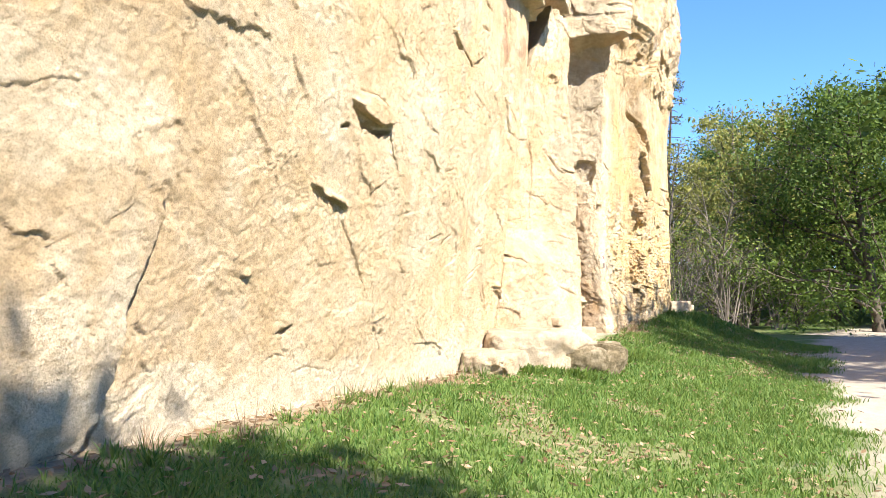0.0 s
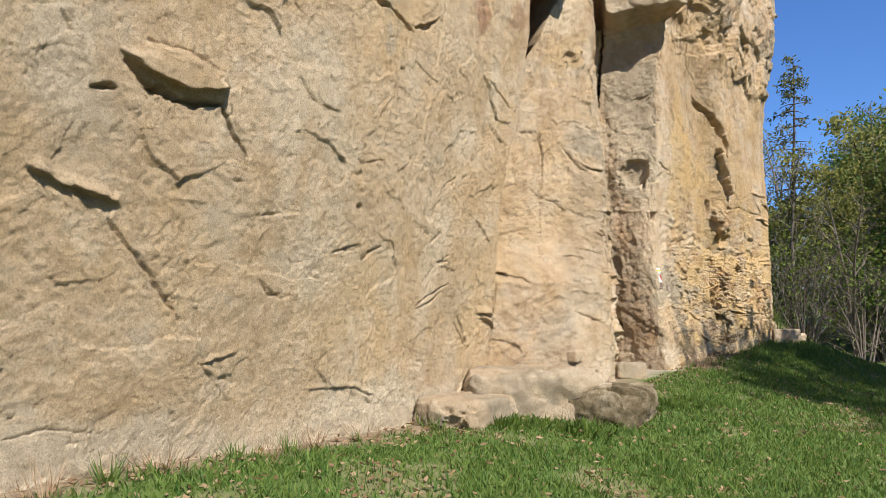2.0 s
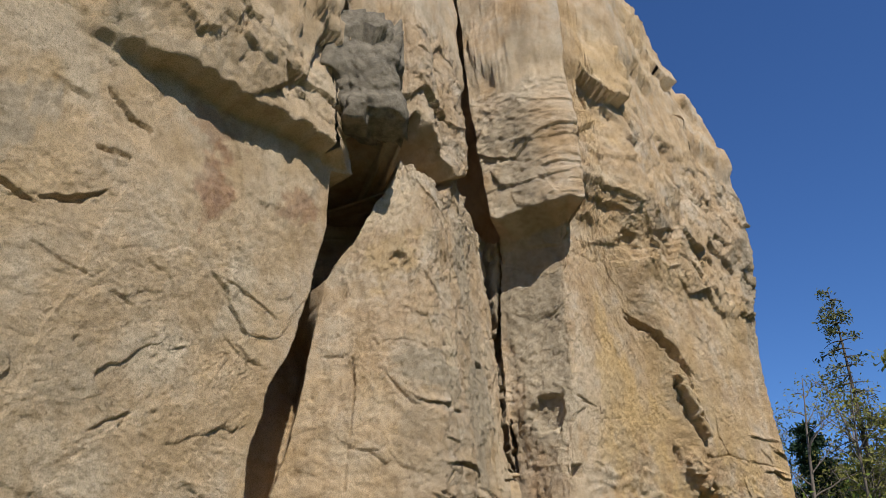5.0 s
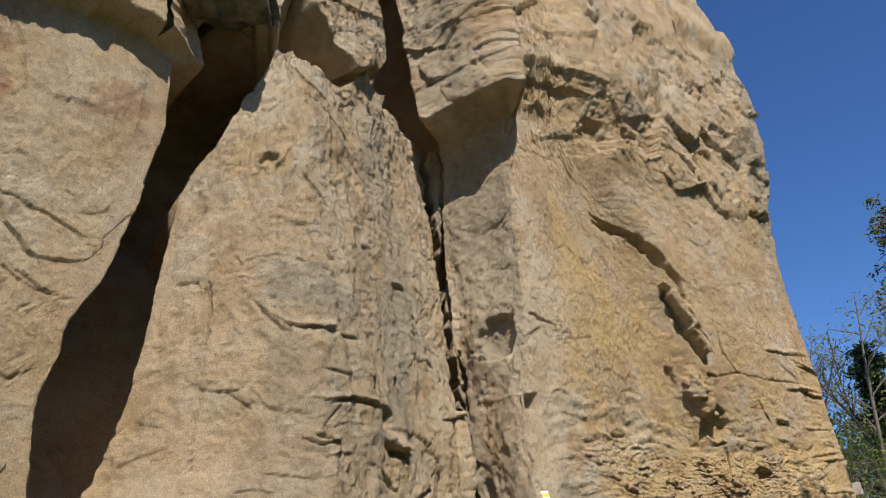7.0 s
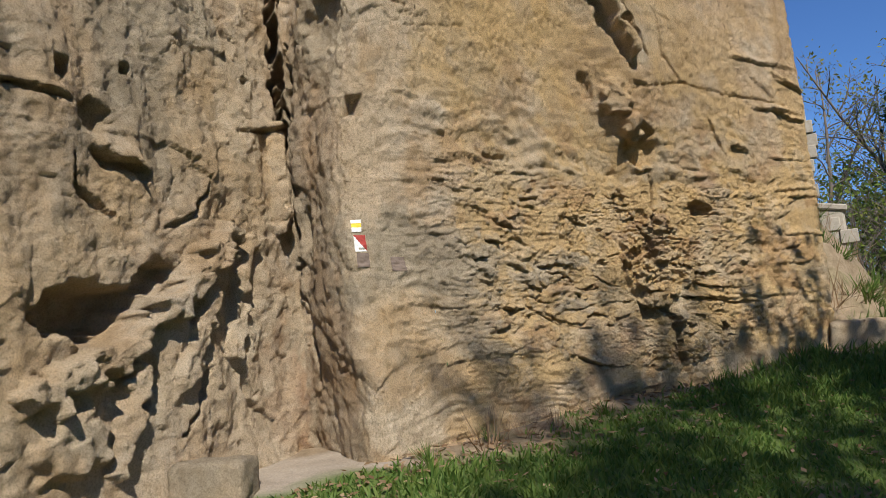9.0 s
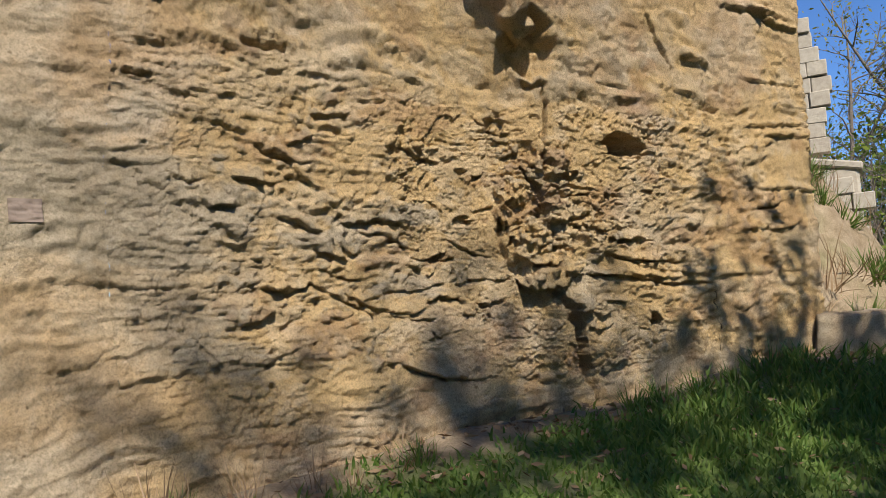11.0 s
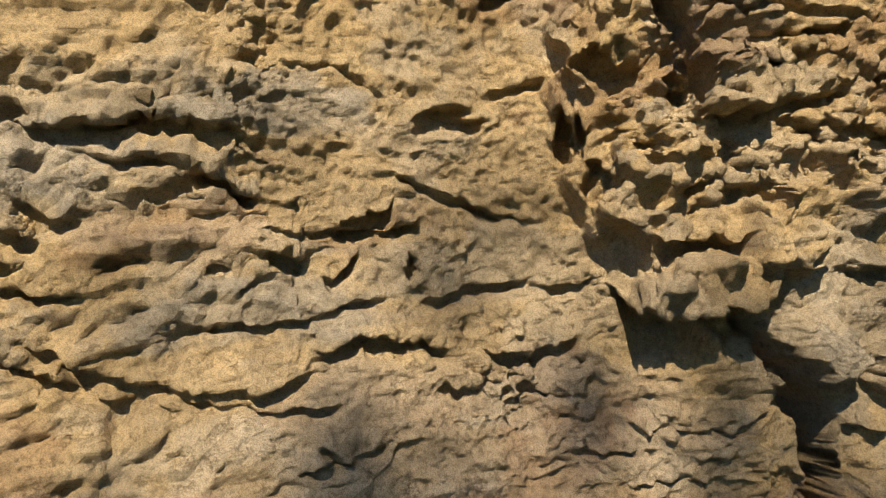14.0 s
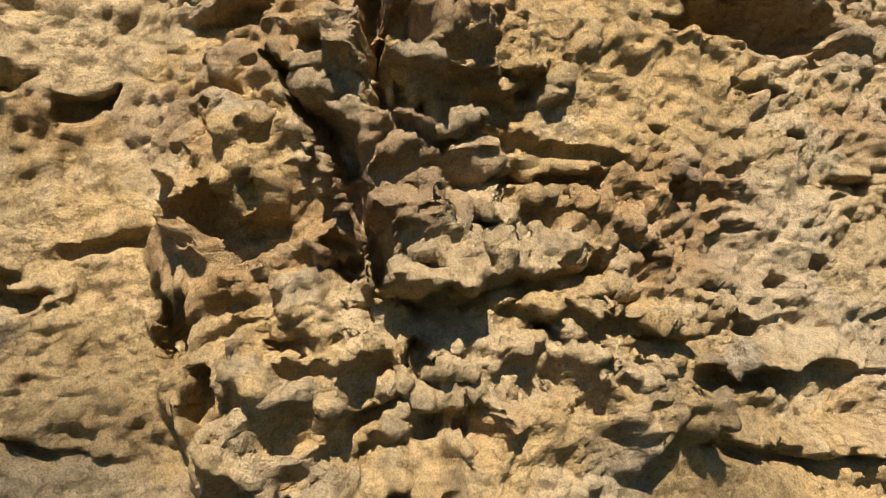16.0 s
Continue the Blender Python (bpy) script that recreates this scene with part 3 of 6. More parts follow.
def features(r):
    """The cracks, flakes, holes and roofs that can be told apart."""
    U, Z = r.U, r.Z
    # upper roof of the smooth wall, recess over the pillar, overhanging block
    r.d += 0.30 * step(4.4, 5.6, U) * (1 - step(7.5, 7.62, U)) * step(6.46, 6.54, Z - 0.08 * vnoise(U * 2, Z, 300) - 0.04 * vnoise(U * 9, Z * 3, 303))
    top = np.interp(U[0], [7.6, 7.95, 8.28, 8.6, 8.84, 9.3, 9.9, 10.3, 10.78, 11.6, 12.4], [4.9, 5.6, 6.25, 6.7, 7.05, 6.95, 6.8, 7.0, 7.5, 7.25, 7.2])[None, :]
    roof = np.interp(U[0], [7.6, 8.86, 9.05, 9.3, 10.36, 10.8], [7.25, 7.2, 7.6, 7.75, 7.15, 7.5])[None, :]
    lift = Z + 0.12 * vnoise(U * 2, Z, 302) + 0.05 * vnoise(U * 9, Z * 3, 304)
    left = np.interp(Z, [7.1, 9.6], [12.8, 12.55])
    edge = np.interp(Z, [7.3, 8.0, 10.0], [10.85, 11.4, 11.5])
    mass = (1 - step(edge - 0.15, edge, U)) * step(-0.04, 0.08, Z - roof + 0.06 * vnoise(U * 5, Z * 5, 305))
    cave = step(7.65, 7.8, U) * (1 - step(left - 0.25, left, U)) * step(-0.03, 0.12, Z - top + 0.06 * vnoise(U * 6, Z * 6, 301))
    r.d += 0.12 * mass * step(7.65, 7.8, U) - 2.0 * cave * (1 - mass)
    r.d += 0.65 * step(left - 0.05, left + 0.14, U) * (1 - step(13.9, 14.3, U)) * step(7.1, 7.22, lift)
    r.d += 0.30 * step(13.9, 14.3, U) * (1 - step(17.2, 18.5, U)) * step(7.1, 7.9, lift)
    seam = np.interp(Z, [1.9, 3.26, 4.47, 5.8, 7], [5.16, 5.2, 5.18, 5.36, 5.5])
    r.d += 0.016 * (1 - step(0.1, 1.2, U - seam)) * step(-0.008, 0.008, U - seam) * step(1.4, 2.0, Z)
    pillar = step(7.7, 8.0, U) * (1 - step(13.5, 14.2, U))
    r.d += pillar * (0.05 * fbm(U * 1.8, Z * 0.9, 4, 308, 0.55) + 0.006 * fbm(U * 11, Z * 16, 3, 309, 0.6))
    flute = step(9.5, 9.9, U) * (1 - step(12.3, 12.6, U))
    r.d += flute * 0.03 * fbm(U * 3.5 + 0.5 * Z, Z * 0.7, 4, 310, 0.55)
    flake = np.interp(Z, [0.7, 0.84, 1.06, 1.45, 1.84, 2.24, 3.0], [-1.66, -1.6, -1.5, -1.43, -1.27, -1.16, -1.1]) + 0.02 * vnoise(U * 3, Z * 7, 311)
    r.d += 0.13 * step(-1.8, -0.1, U - flake) * (1 - step(-0.02, 0.015, U - flake)) * step(0.4, 0.9, Z) * (1 - step(2.2, 2.9, Z))
    # joint in the inner corner behind the pillar, widened to stand for cast shadow
    r.crack([(12.40, 7.6), (12.38, 6.5), (12.42, 5.3), (12.40, 4.2), (12.42, 3.3)], 0.085, 0.55, False)
    # A wall
    r.crack([(-1.14, 2.24), (-1.23, 1.84), (-1.38, 1.46), (-1.44, 1.04), (-1.54, 0.83), (-1.66, 0.62)], 0.05, 0.34, False)
    r.crack([(-1.09, 3.28), (-1.07, 2.95), (-1.13, 2.45), (-1.14, 2.24)], 0.01, 0.03)
    r.crack([(-1.28, 0.71), (-1.51, 0.56)], 0.017, 0.03)
    r.bulge(1.82, 3.45, 0.509, 0.139, 0.1, under=0.5)
    r.crack([(1.37, 3.35), (1.55, 3.23), (1.98, 3.20), (2.24, 3.29)], 0.04, 0.14)
    r.crack([(2.24, 3.29), (2.38, 3.11), (2.60, 2.92)], 0.025, 0.07)
    r.crack([(2.33, 3.32), (2.51, 3.06), (2.62, 2.78)], 0.01, 0.018)
    r.crack([(1.51, 3.56), (1.90, 3.59), (2.16, 3.53)], 0.01, 0.018)
    r.ledge([(0.68, 2.57), (0.88, 2.48), (1.10, 2.45), (1.46, 2.36)], 0.07, 0.1)
    r.crack([(1.32, 2.30), (1.50, 2.12), (1.75, 1.91), (1.89, 1.76), (2.04, 1.61)], 0.017, 0.036)
    r.crack([(2.87, 1.94), (3.02, 1.82), (3.18, 1.82)], 0.015, 0.03)
    r.crack([(3.22, 2.15), (3.29, 2.09)], 0.012, 0.024)
    r.crack([(3.48, 2.00), (3.69, 2.00)], 0.012, 0.03)
    r.crack([(3.86, 2.24), (4.11, 2.31), (4.32, 2.36)], 0.01, 0.024)
    r.crack([(4.40, 2.27), (4.66, 2.36)], 0.01, 0.018)
    r.crack([(0.48, 1.25), (0.61, 1.25), (0.73, 1.31)], 0.03, 0.07)
    r.crack([(1.10, 3.11), (1.30, 3.17)], 0.025, 0.08)
    r.crack([(0.16, 2.81), (0.10, 2.66), (-0.01, 2.51)], 0.01, 0.024)
    r.crack([(0.24, 2.72), (0.34, 2.78)], 0.012, 0.024)
    r.crack([(0.82, 3.53), (0.94, 3.41)], 0.012, 0.024)
    r.crack([(0.71, 3.72), (0.83, 3.70)], 0.01, 0.018)
    r.crack([(2.25, 4.42), (2.51, 4.27)], 0.015, 0.03)
    r.crack([(3.15, 3.73), (3.33, 3.57), (3.60, 3.53)], 0.012, 0.03)
    r.crack([(2.76, 4.46), (3.01, 4.31)], 0.01, 0.024)
    r.crack([(0.27, 0.98), (0.50, 1.07), (0.88, 1.01)], 0.01, 0.018)
    r.crack([(0.73, 0.87), (1.07, 0.92), (1.53, 0.83)], 0.01, 0.018)
    r.ledge([(-0.14, 1.71), (-0.02, 1.73)], 0.05, 0.1)
    r.crack([(0.40, 1.73), (0.35, 1.55)], 0.009, 0.018)
    r.crack([(2.70, 2.45), (3.04, 2.51)], 0.01, 0.024)
    r.crack([(5.47, 2.58), (5.88, 2.48)], 0.009, 0.018)
    r.crack([(2.91, 1.94), (3.03, 1.85), (3.18, 1.79), (3.31, 1.83)], 0.01, 0.024)
    r.crack([(3.50, 2.03), (3.72, 2.00)], 0.012, 0.024)
    r.crack([(3.90, 2.24), (4.10, 2.30), (4.31, 2.35)], 0.012, 0.021)
    r.crack([(4.38, 2.21), (4.60, 2.36)], 0.01, 0.024)
    r.crack([(3.25, 2.11), (3.40, 2.12)], 0.01, 0.018)
    r.crack([(5.50, 2.63), (5.72, 2.57), (5.88, 2.48)], 0.01, 0.018)
    r.crack([(2.73, 2.47), (2.98, 2.51), (3.16, 2.53)], 0.009, 0.012)
    r.crack([(6.48, 1.58), (6.69, 1.39), (6.86, 1.22)], 0.015, 0.036)
    r.ledge([(7.12, 1.64), (7.42, 1.58), (7.87, 1.49)], 0.06, 0.09)
    r.crack([(5.52, 1.73), (5.76, 1.79), (6.04, 1.94)], 0.017, 0.036)
    r.crack([(6.70, 4.13), (7.00, 3.98), (7.26, 3.92)], 0.01, 0.024)
    r.crack([(3.16, 3.74), (3.26, 3.65), (3.38, 3.56)], 0.01, 0.018)
    r.crack([(3.51, 3.54), (3.73, 3.55)], 0.015, 0.03)
    r.crack([(2.72, 0.92), (2.29, 1.28), (2.21, 1.18)], 0.01, 0.018)
    r.ledge([(2.29, 1.26), (2.46, 1.31), (2.70, 1.34)], 0.03, 0.06)
    r.ledge([(3.54, 0.98), (4.37, 0.95), (4.87, 0.79)], 0.03, 0.06)
    r.crack([(3.89, 4.96), (4.08, 4.82), (4.23, 4.81)], 0.05, 0.14)
    r.crack([(4.23, 4.81), (4.47, 4.76), (4.67, 4.70)], 0.03, 0.08)
    r.crack([(4.71, 4.76), (4.97, 4.88), (5.15, 5.03)], 0.03, 0.07)
    r.crack([(6.46, 4.66), (6.78, 4.59), (7.16, 4.46)], 0.015, 0.03)
    r.crack([(6.84, 4.10), (7.08, 3.98), (7.35, 3.93)], 0.014, 0.03)
    r.crack([(5.49, 4.22), (5.76, 4.13)], 0.01, 0.024)
    r.crack([(3.56, 4.13), (3.99, 4.08), (4.48, 4.03), (4.77, 3.96)], 0.007, 0.012)
    r.crack([(4.74, 4.40), (5.06, 4.31), (5.38, 4.25)], 0.01, 0.024)
    r.crack([(4.21, 3.14), (4.34, 3.17), (4.56, 3.23)], 0.01, 0.024)
    r.crack([(4.39, 2.18), (4.49, 2.28), (4.70, 2.36)], 0.017, 0.03)
    r.crack([(4.05, 2.27), (4.23, 2.30), (4.33, 2.34)], 0.012, 0.024)
    r.crack([(5.53, 2.60), (5.63, 2.55)], 0.014, 0.03)
    r.crack([(5.67, 2.66), (5.86, 2.60)], 0.012, 0.024)
    r.crack([(5.85, 2.27), (6.07, 2.28)], 0.017, 0.03)
    r.crack([(6.10, 3.14), (6.15, 3.30), (5.84, 3.10)], 0.015, 0.03)
    r.crack([(4.14, 5.42), (4.26, 5.30)], 0.017, 0.03)
    r.crack([(4.48, 5.88), (4.84, 5.85)], 0.019, 0.036)
    r.crack([(4.94, 6.03), (5.16, 5.84), (5.37, 5.80)], 0.03, 0.09)
    r.crack([(4.97, 5.41), (5.24, 5.45)], 0.03, 0.07)
    r.hole(4.25, 2.72, 0.050, 0.030, 0.06)
    r.hole(4.58, 4.25, 0.045, 0.025, 0.04)
    r.ledge([(7.44, 2.35), (7.98, 2.20), (8.30, 2.08)], 0.08, 0.15)
    r.crack([(5.50, 1.76), (5.75, 1.88), (6.18, 2.03)], 0.017, 0.036)
    r.crack([(5.67, 2.48), (5.88, 2.60)], 0.017, 0.036)
    r.crack([(5.84, 2.24), (6.09, 2.36)], 0.015, 0.03)
    r.ledge([(7.02, 1.70), (7.38, 1.67), (7.80, 1.54)], 0.07, 0.12)
    r.crack([(6.51, 1.69), (6.76, 1.40), (6.91, 1.24)], 0.017, 0.036)
    # B pillar
    r.crack([(8.35, 4.37), (8.42, 4.04), (8.44, 3.69)], 0.016, 0.06)
    r.crack([(8.44, 3.69), (8.49, 3.02), (8.58, 2.63)], 0.008, 0.03)
    r.crack([(7.99, 4.36), (8.29, 4.38)], 0.012, 0.03)
    r.ledge([(9.35, 3.18), (9.59, 3.21), (9.89, 3.29), (10.24, 3.26)], 0.03, 0.06)
    r.ledge([(8.99, 3.20), (9.25, 3.07)], 0.02, 0.05)
    r.ledge([(8.88, 4.10), (9.14, 3.92), (9.28, 3.83)], 0.025, 0.05)
    r.ledge([(9.13, 3.88), (9.42, 3.83), (9.71, 3.89)], 0.04, 0.08)
    r.ledge([(9.31, 2.88), (9.51, 2.84), (9.73, 2.90)], 0.03, 0.06)
    r.crack([(9.46, 2.96), (9.73, 3.23)], 0.012, 0.03)
    r.ledge([(8.76, 2.51), (8.99, 2.52), (9.21, 2.46)], 0.02, 0.05)
    r.ledge([(8.89, 2.18), (9.08, 2.19), (9.24, 2.14)], 0.02, 0.05)
    r.ledge([(9.39, 2.09), (9.60, 2.03), (9.89, 2.06)], 0.025, 0.06)
    r.ledge([(8.87, 1.98), (8.96, 2.00), (9.10, 1.97)], 0.025, 0.06)
    r.ledge([(9.58, 1.61), (9.78, 1.61), (9.98, 1.55)], 0.03, 0.06)
    r.ledge([(9.45, 3.14), (9.65, 3.21), (9.82, 3.23), (10.00, 3.26), (10.22, 3.29)], 0.02, 0.04)
    r.ledge([(9.52, 2.96), (9.78, 3.05), (10.04, 3.06)], 0.02, 0.04)
    r.ledge([(9.50, 2.72), (9.68, 2.78), (9.87, 2.78)], 0.02, 0.05)
    r.ledge([(9.60, 1.79), (9.77, 1.73), (9.97, 1.74)], 0.02, 0.05)
    r.ledge([(9.72, 1.58), (9.89, 1.59), (9.98, 1.58)], 0.02, 0.05)
    r.crack([(8.41, 3.35), (8.67, 3.34), (8.91, 3.17)], 0.012, 0.03)
    r.ledge([(8.86, 7.16), (9.38, 6.53), (9.84, 6.38)], 0.03, 0.06)
    r.crack([(9.34, 5.42), (9.70, 5.15)], 0.014, 0.04)
    r.crack([(9.37, 6.37), (10.06, 6.17), (10.54, 5.77)], 0.012, 0.03)
    r.crack([(8.32, 4.30), (8.42, 4.07)], 0.012, 0.03)
    r.hole(8.91, 5.59, 0.139, 0.073, 0.05)
    r.ledge([(8.62, 4.53), (9.03, 4.59), (9.62, 4.43)], 0.02, 0.04)
    # B return and corner
    r.crack([(12.73, 7.15), (12.64, 6.44), (12.53, 5.59), (12.40, 4.79), (12.40, 4.04), (12.58, 3.56)], 0.045, 0.3)
    r.crack([(12.61, 6.15), (12.52, 5.53), (12.53, 4.97), (12.52, 4.58)], 0.03, 0.2)
    r.crack([(12.57, 4.31), (12.60, 3.86), (12.63, 3.54)], 0.05, 0.25)
    r.crack([(12.46, 3.20), (12.57, 2.95), (12.58, 2.36), (12.70, 1.76)], 0.03, 0.15)
    r.crack([(12.64, 1.67), (12.81, 1.50), (12.82, 1.25)], 0.05, 0.22)
    r.hole(10.18, 3.43, 0.055, 0.069, 0.1, True)
    r.hole(10.68, 3.56, 0.045, 0.033, 0.06, True)
    r.hole(11.97, 3.86, 0.050, 0.027, 0.06, True)
    r.hole(11.01, 4.68, 0.147, 0.042, 0.1)
    r.hole(10.48, 1.90, 0.351, 0.184, 0.4)
    r.hole(10.95, 2.12, 0.190, 0.120, 0.22)
    r.hole(10.43, 3.19, 0.128, 0.105, 0.12)
    r.ledge([(10.41, 3.02), (10.61, 2.96), (10.77, 2.93)], 0.08, 0.15)
    r.crack([(10.28, 2.87), (10.32, 2.69), (10.61, 2.53)], 0.03, 0.1)
    r.ridge([(10.11, 1.44), (10.62, 1.64), (11.14, 2.06), (11.61, 2.48)], 0.12, 0.16)
    r.ridge([(10.76, 1.49), (10.70, 1.16), (10.62, 0.92)], 0.07, 0.1)
    r.ridge([(11.90, 2.45), (11.79, 2.00), (11.68, 1.55)], 0.06, 0.1)
    r.ridge([(11.50, 2.27), (11.31, 1.74), (11.12, 1.43)], 0.08, 0.1)
    r.ridge([(12.25, 3.46), (12.23, 3.03), (12.24, 2.63)], 0.07, 0.12)
    r.crack([(11.76, 3.35), (12.00, 3.41), (12.54, 3.56)], 0.02, 0.08)
    r.ridge([(12.66, 2.84), (12.74, 2.39), (12.65, 2.00)], 0.05, 0.06)
    r.ledge([(11.83, 3.37), (12.16, 3.47), (12.44, 3.50)], 0.08, 0.12)
    r.bulge(10.32, 1.19, 0.301, 0.302, 0.1, under=0.0)
    r.crack([(10.91, 1.44), (10.75, 1.09), (10.66, 0.86)], 0.03, 0.08)
    r.crack([(11.42, 1.49), (11.23, 1.17), (11.11, 1.04)], 0.03, 0.08)
    r.crack([(11.04, 2.50), (11.28, 2.60), (11.43, 2.86)], 0.03, 0.06)
    r.crack([(11.75, 1.46), (11.86, 1.19), (12.14, 0.98)], 0.03, 0.06)
    r.crack([(9.81, 2.69), (9.86, 2.45)], 0.02, 0.05)
    # D face
    r.hole(13.22, 4.28, 0.273, 0.275, 0.14)
    r.hole(13.70, 3.45, 0.098, 0.084, 0.16, True)
    r.hole(12.62, 2.28, 0.135, 0.100, 0.1)
    r.hole(12.80, 2.60, 0.138, 0.180, 0.05)
    r.crack([(13.11, 4.13), (12.67, 4.28)], 0.012, 0.03)
    r.crack([(13.72, 4.46), (14.02, 4.42), (14.21, 4.38)], 0.02, 0.06)
    # E face
    r.hole(15.26, 3.15, 0.144, 0.017, 0.1, True)
    r.hole(14.53, 2.88, 0.073, 0.012, 0.06, True)
    r.hole(15.44, 3.47, 0.060, 0.012, 0.05, True)
    r.crack([(13.79, 4.41), (14.08, 4.40), (14.29, 4.36)], 0.012, 0.03)
    r.crack([(14.07, 4.24), (14.54, 4.17), (14.96, 3.95)], 0.01, 0.02)
    r.crack([(14.36, 4.22), (15.07, 4.29)], 0.01, 0.02)
    r.crack([(16.82, 4.16), (16.94, 4.05)], 0.01, 0.02)
    r.ledge([(16.77, 5.87), (16.93, 5.63), (17.06, 5.31)], 0.05, 0.1)
    r.crack([(16.30, 5.96), (16.74, 5.84), (16.95, 5.77)], 0.05, 0.16)
    r.crack([(16.98, 5.74), (17.09, 5.43), (17.21, 5.15), (17.21, 4.97)], 0.07, 0.22)
    r.crack([(17.19, 4.81), (17.23, 4.52), (17.43, 4.25)], 0.06, 0.2)
    r.crack([(17.00, 4.97), (17.04, 4.62), (17.19, 4.10)], 0.05, 0.14)
    r.ridge([(17.04, 5.06), (17.12, 4.61), (17.22, 4.22)], 0.05, 0.12)
    r.hole(17.18, 3.32, 0.197, 0.208, 0.16)
    r.bulge(17.11, 3.53, 0.139, 0.155, 0.14, under=0.4)
    r.bulge(17.01, 3.83, 0.149, 0.200, 0.1, under=0.5)
    r.hole(16.80, 3.93, 0.062, 0.135, 0.08)
    r.crack([(17.21, 3.89), (17.93, 4.03), (18.70, 4.01), (19.92, 4.04)], 0.012, 0.05)
    r.crack([(17.68, 4.70), (17.67, 4.28), (17.92, 4.01)], 0.015, 0.05)
    r.crack([(18.31, 3.68), (18.44, 3.47), (18.55, 3.31)], 0.02, 0.06)
    r.hole(18.02, 2.67, 0.206, 0.086, 0.09)
    r.crack([(17.21, 3.04), (17.18, 2.69), (17.17, 2.42)], 0.02, 0.1)
    r.hole(17.17, 7.04, 0.154, 0.234, 0.12)
    r.crack([(16.22, 5.87), (16.90, 5.76), (17.07, 5.30)], 0.05, 0.14)
    r.crack([(19.42, 7.97), (19.58, 7.51)], 0.012, 0.04)
    r.crack([(20.06, 7.23), (20.31, 7.51)], 0.015, 0.04)
    r.ledge([(19.60, 4.42), (20.35, 4.36), (20.30, 4.25)], 0.04, 0.08)
    r.ledge([(19.08, 3.90), (19.88, 3.95), (20.30, 3.95)], 0.05, 0.09)
    r.ledge([(18.75, 4.45), (19.48, 4.49), (20.31, 4.57)], 0.05, 0.09)
    r.ledge([(19.30, 3.32), (20.31, 3.37)], 0.04, 0.07)
    r.ledge([(19.28, 2.93), (20.39, 3.01)], 0.04, 0.07)
    r.ledge([(18.62, 3.44), (19.02, 3.38)], 0.04, 0.07)
    r.ledge([(19.46, 3.98), (19.92, 3.86), (20.31, 3.88)], 0.06, 0.1)
    r.ledge([(19.69, 4.33), (20.11, 4.31), (20.31, 4.23)], 0.05, 0.09)
    r.ledge([(19.18, 2.09), (19.68, 2.06), (20.16, 2.15)], 0.04, 0.08)
    r.ledge([(19.43, 2.87), (20.38, 2.90)], 0.04, 0.08)
    r.ledge([(18.32, 3.17), (18.82, 3.14)], 0.03, 0.06)
    r.ledge([(19.38, 2.42), (20.52, 2.42)], 0.04, 0.07)
    r.ledge([(18.14, 1.79), (18.90, 1.70), (20.09, 1.71)], 0.03, 0.06)
    # honeycomb, seen frontally
    r.ledge([(14.852, 2.278), (14.900, 2.210), (14.920, 2.210), (15.048, 2.210)], 0.05, 0.09)
    r.ledge([(15.020, 2.390), (15.100, 2.360), (15.160, 2.360), (15.229, 2.360)], 0.06, 0.1)
    r.ledge([(15.148, 2.562), (15.249, 2.540), (15.390, 2.510)], 0.06, 0.1)
    r.ledge([(15.393, 2.450), (15.469, 2.390), (15.565, 2.330)], 0.04, 0.08)
    r.ledge([(15.340, 2.600), (15.440, 2.600), (15.520, 2.660)], 0.04, 0.07)
    r.ledge([(15.280, 2.150), (15.390, 2.150), (15.480, 2.090), (15.600, 2.090)], 0.05, 0.07)
    r.ledge([(15.160, 1.790), (15.260, 1.760), (15.360, 1.760), (15.460, 1.790)], 0.06, 0.09)
    r.ledge([(15.900, 1.296), (16.040, 1.235), (16.276, 1.160), (16.500, 1.144)], 0.05, 0.08)
    r.ledge([(17.008, 1.100), (17.140, 1.070), (17.357, 1.070)], 0.04, 0.07)
    r.ledge([(17.321, 2.450), (17.414, 2.431), (17.507, 2.450)], 0.05, 0.07)
    r.ledge([(17.713, 1.992), (17.945, 2.018), (18.153, 2.000)], 0.05, 0.07)
    r.ledge([(17.780, 1.880), (17.980, 1.850), (18.260, 1.850)], 0.05, 0.07)
    r.ledge([(17.495, 1.760), (17.651, 1.760), (17.913, 1.768)], 0.05, 0.06)
    r.ledge([(17.912, 1.760), (18.220, 1.730), (18.543, 1.700)], 0.05, 0.06)
    r.ledge([(17.500, 1.400), (17.623, 1.370), (17.782, 1.400)], 0.05, 0.07)
    r.ledge([(17.620, 1.566), (17.914, 1.550)], 0.04, 0.06)
    r.ledge([(16.871, 2.570), (16.969, 2.600), (17.018, 2.630)], 0.05, 0.08)
    r.ledge([(16.180, 2.674), (16.287, 2.600), (16.335, 2.540)], 0.04, 0.06)
    r.ledge([(14.827, 1.363), (14.880, 1.370)], 0.04, 0.06)
    r.ledge([(14.980, 1.370), (15.136, 1.359), (15.300, 1.340)], 0.025, 0.05)
    r.ledge([(15.300, 1.250), (15.380, 1.250), (15.475, 1.220)], 0.03, 0.05)
    r.ledge([(14.868, 1.220), (15.000, 1.190), (15.120, 1.190)], 0.02, 0.05)
    r.crack([(18.397, 2.510), (18.505, 2.414)], 0.012, 0.04)
    r.hole(17.92, 2.68, 0.19, 0.07, 0.14)
    r.crack([(17.282, 1.640), (17.440, 1.430), (17.505, 1.220), (17.554, 1.070), (17.640, 0.830)], 0.05, 0.2)
    r.hole(18.20, 1.38, 0.062, 0.075, 0.1)
    r.hole(16.85, 2.82, 0.068, 0.052, 0.06)
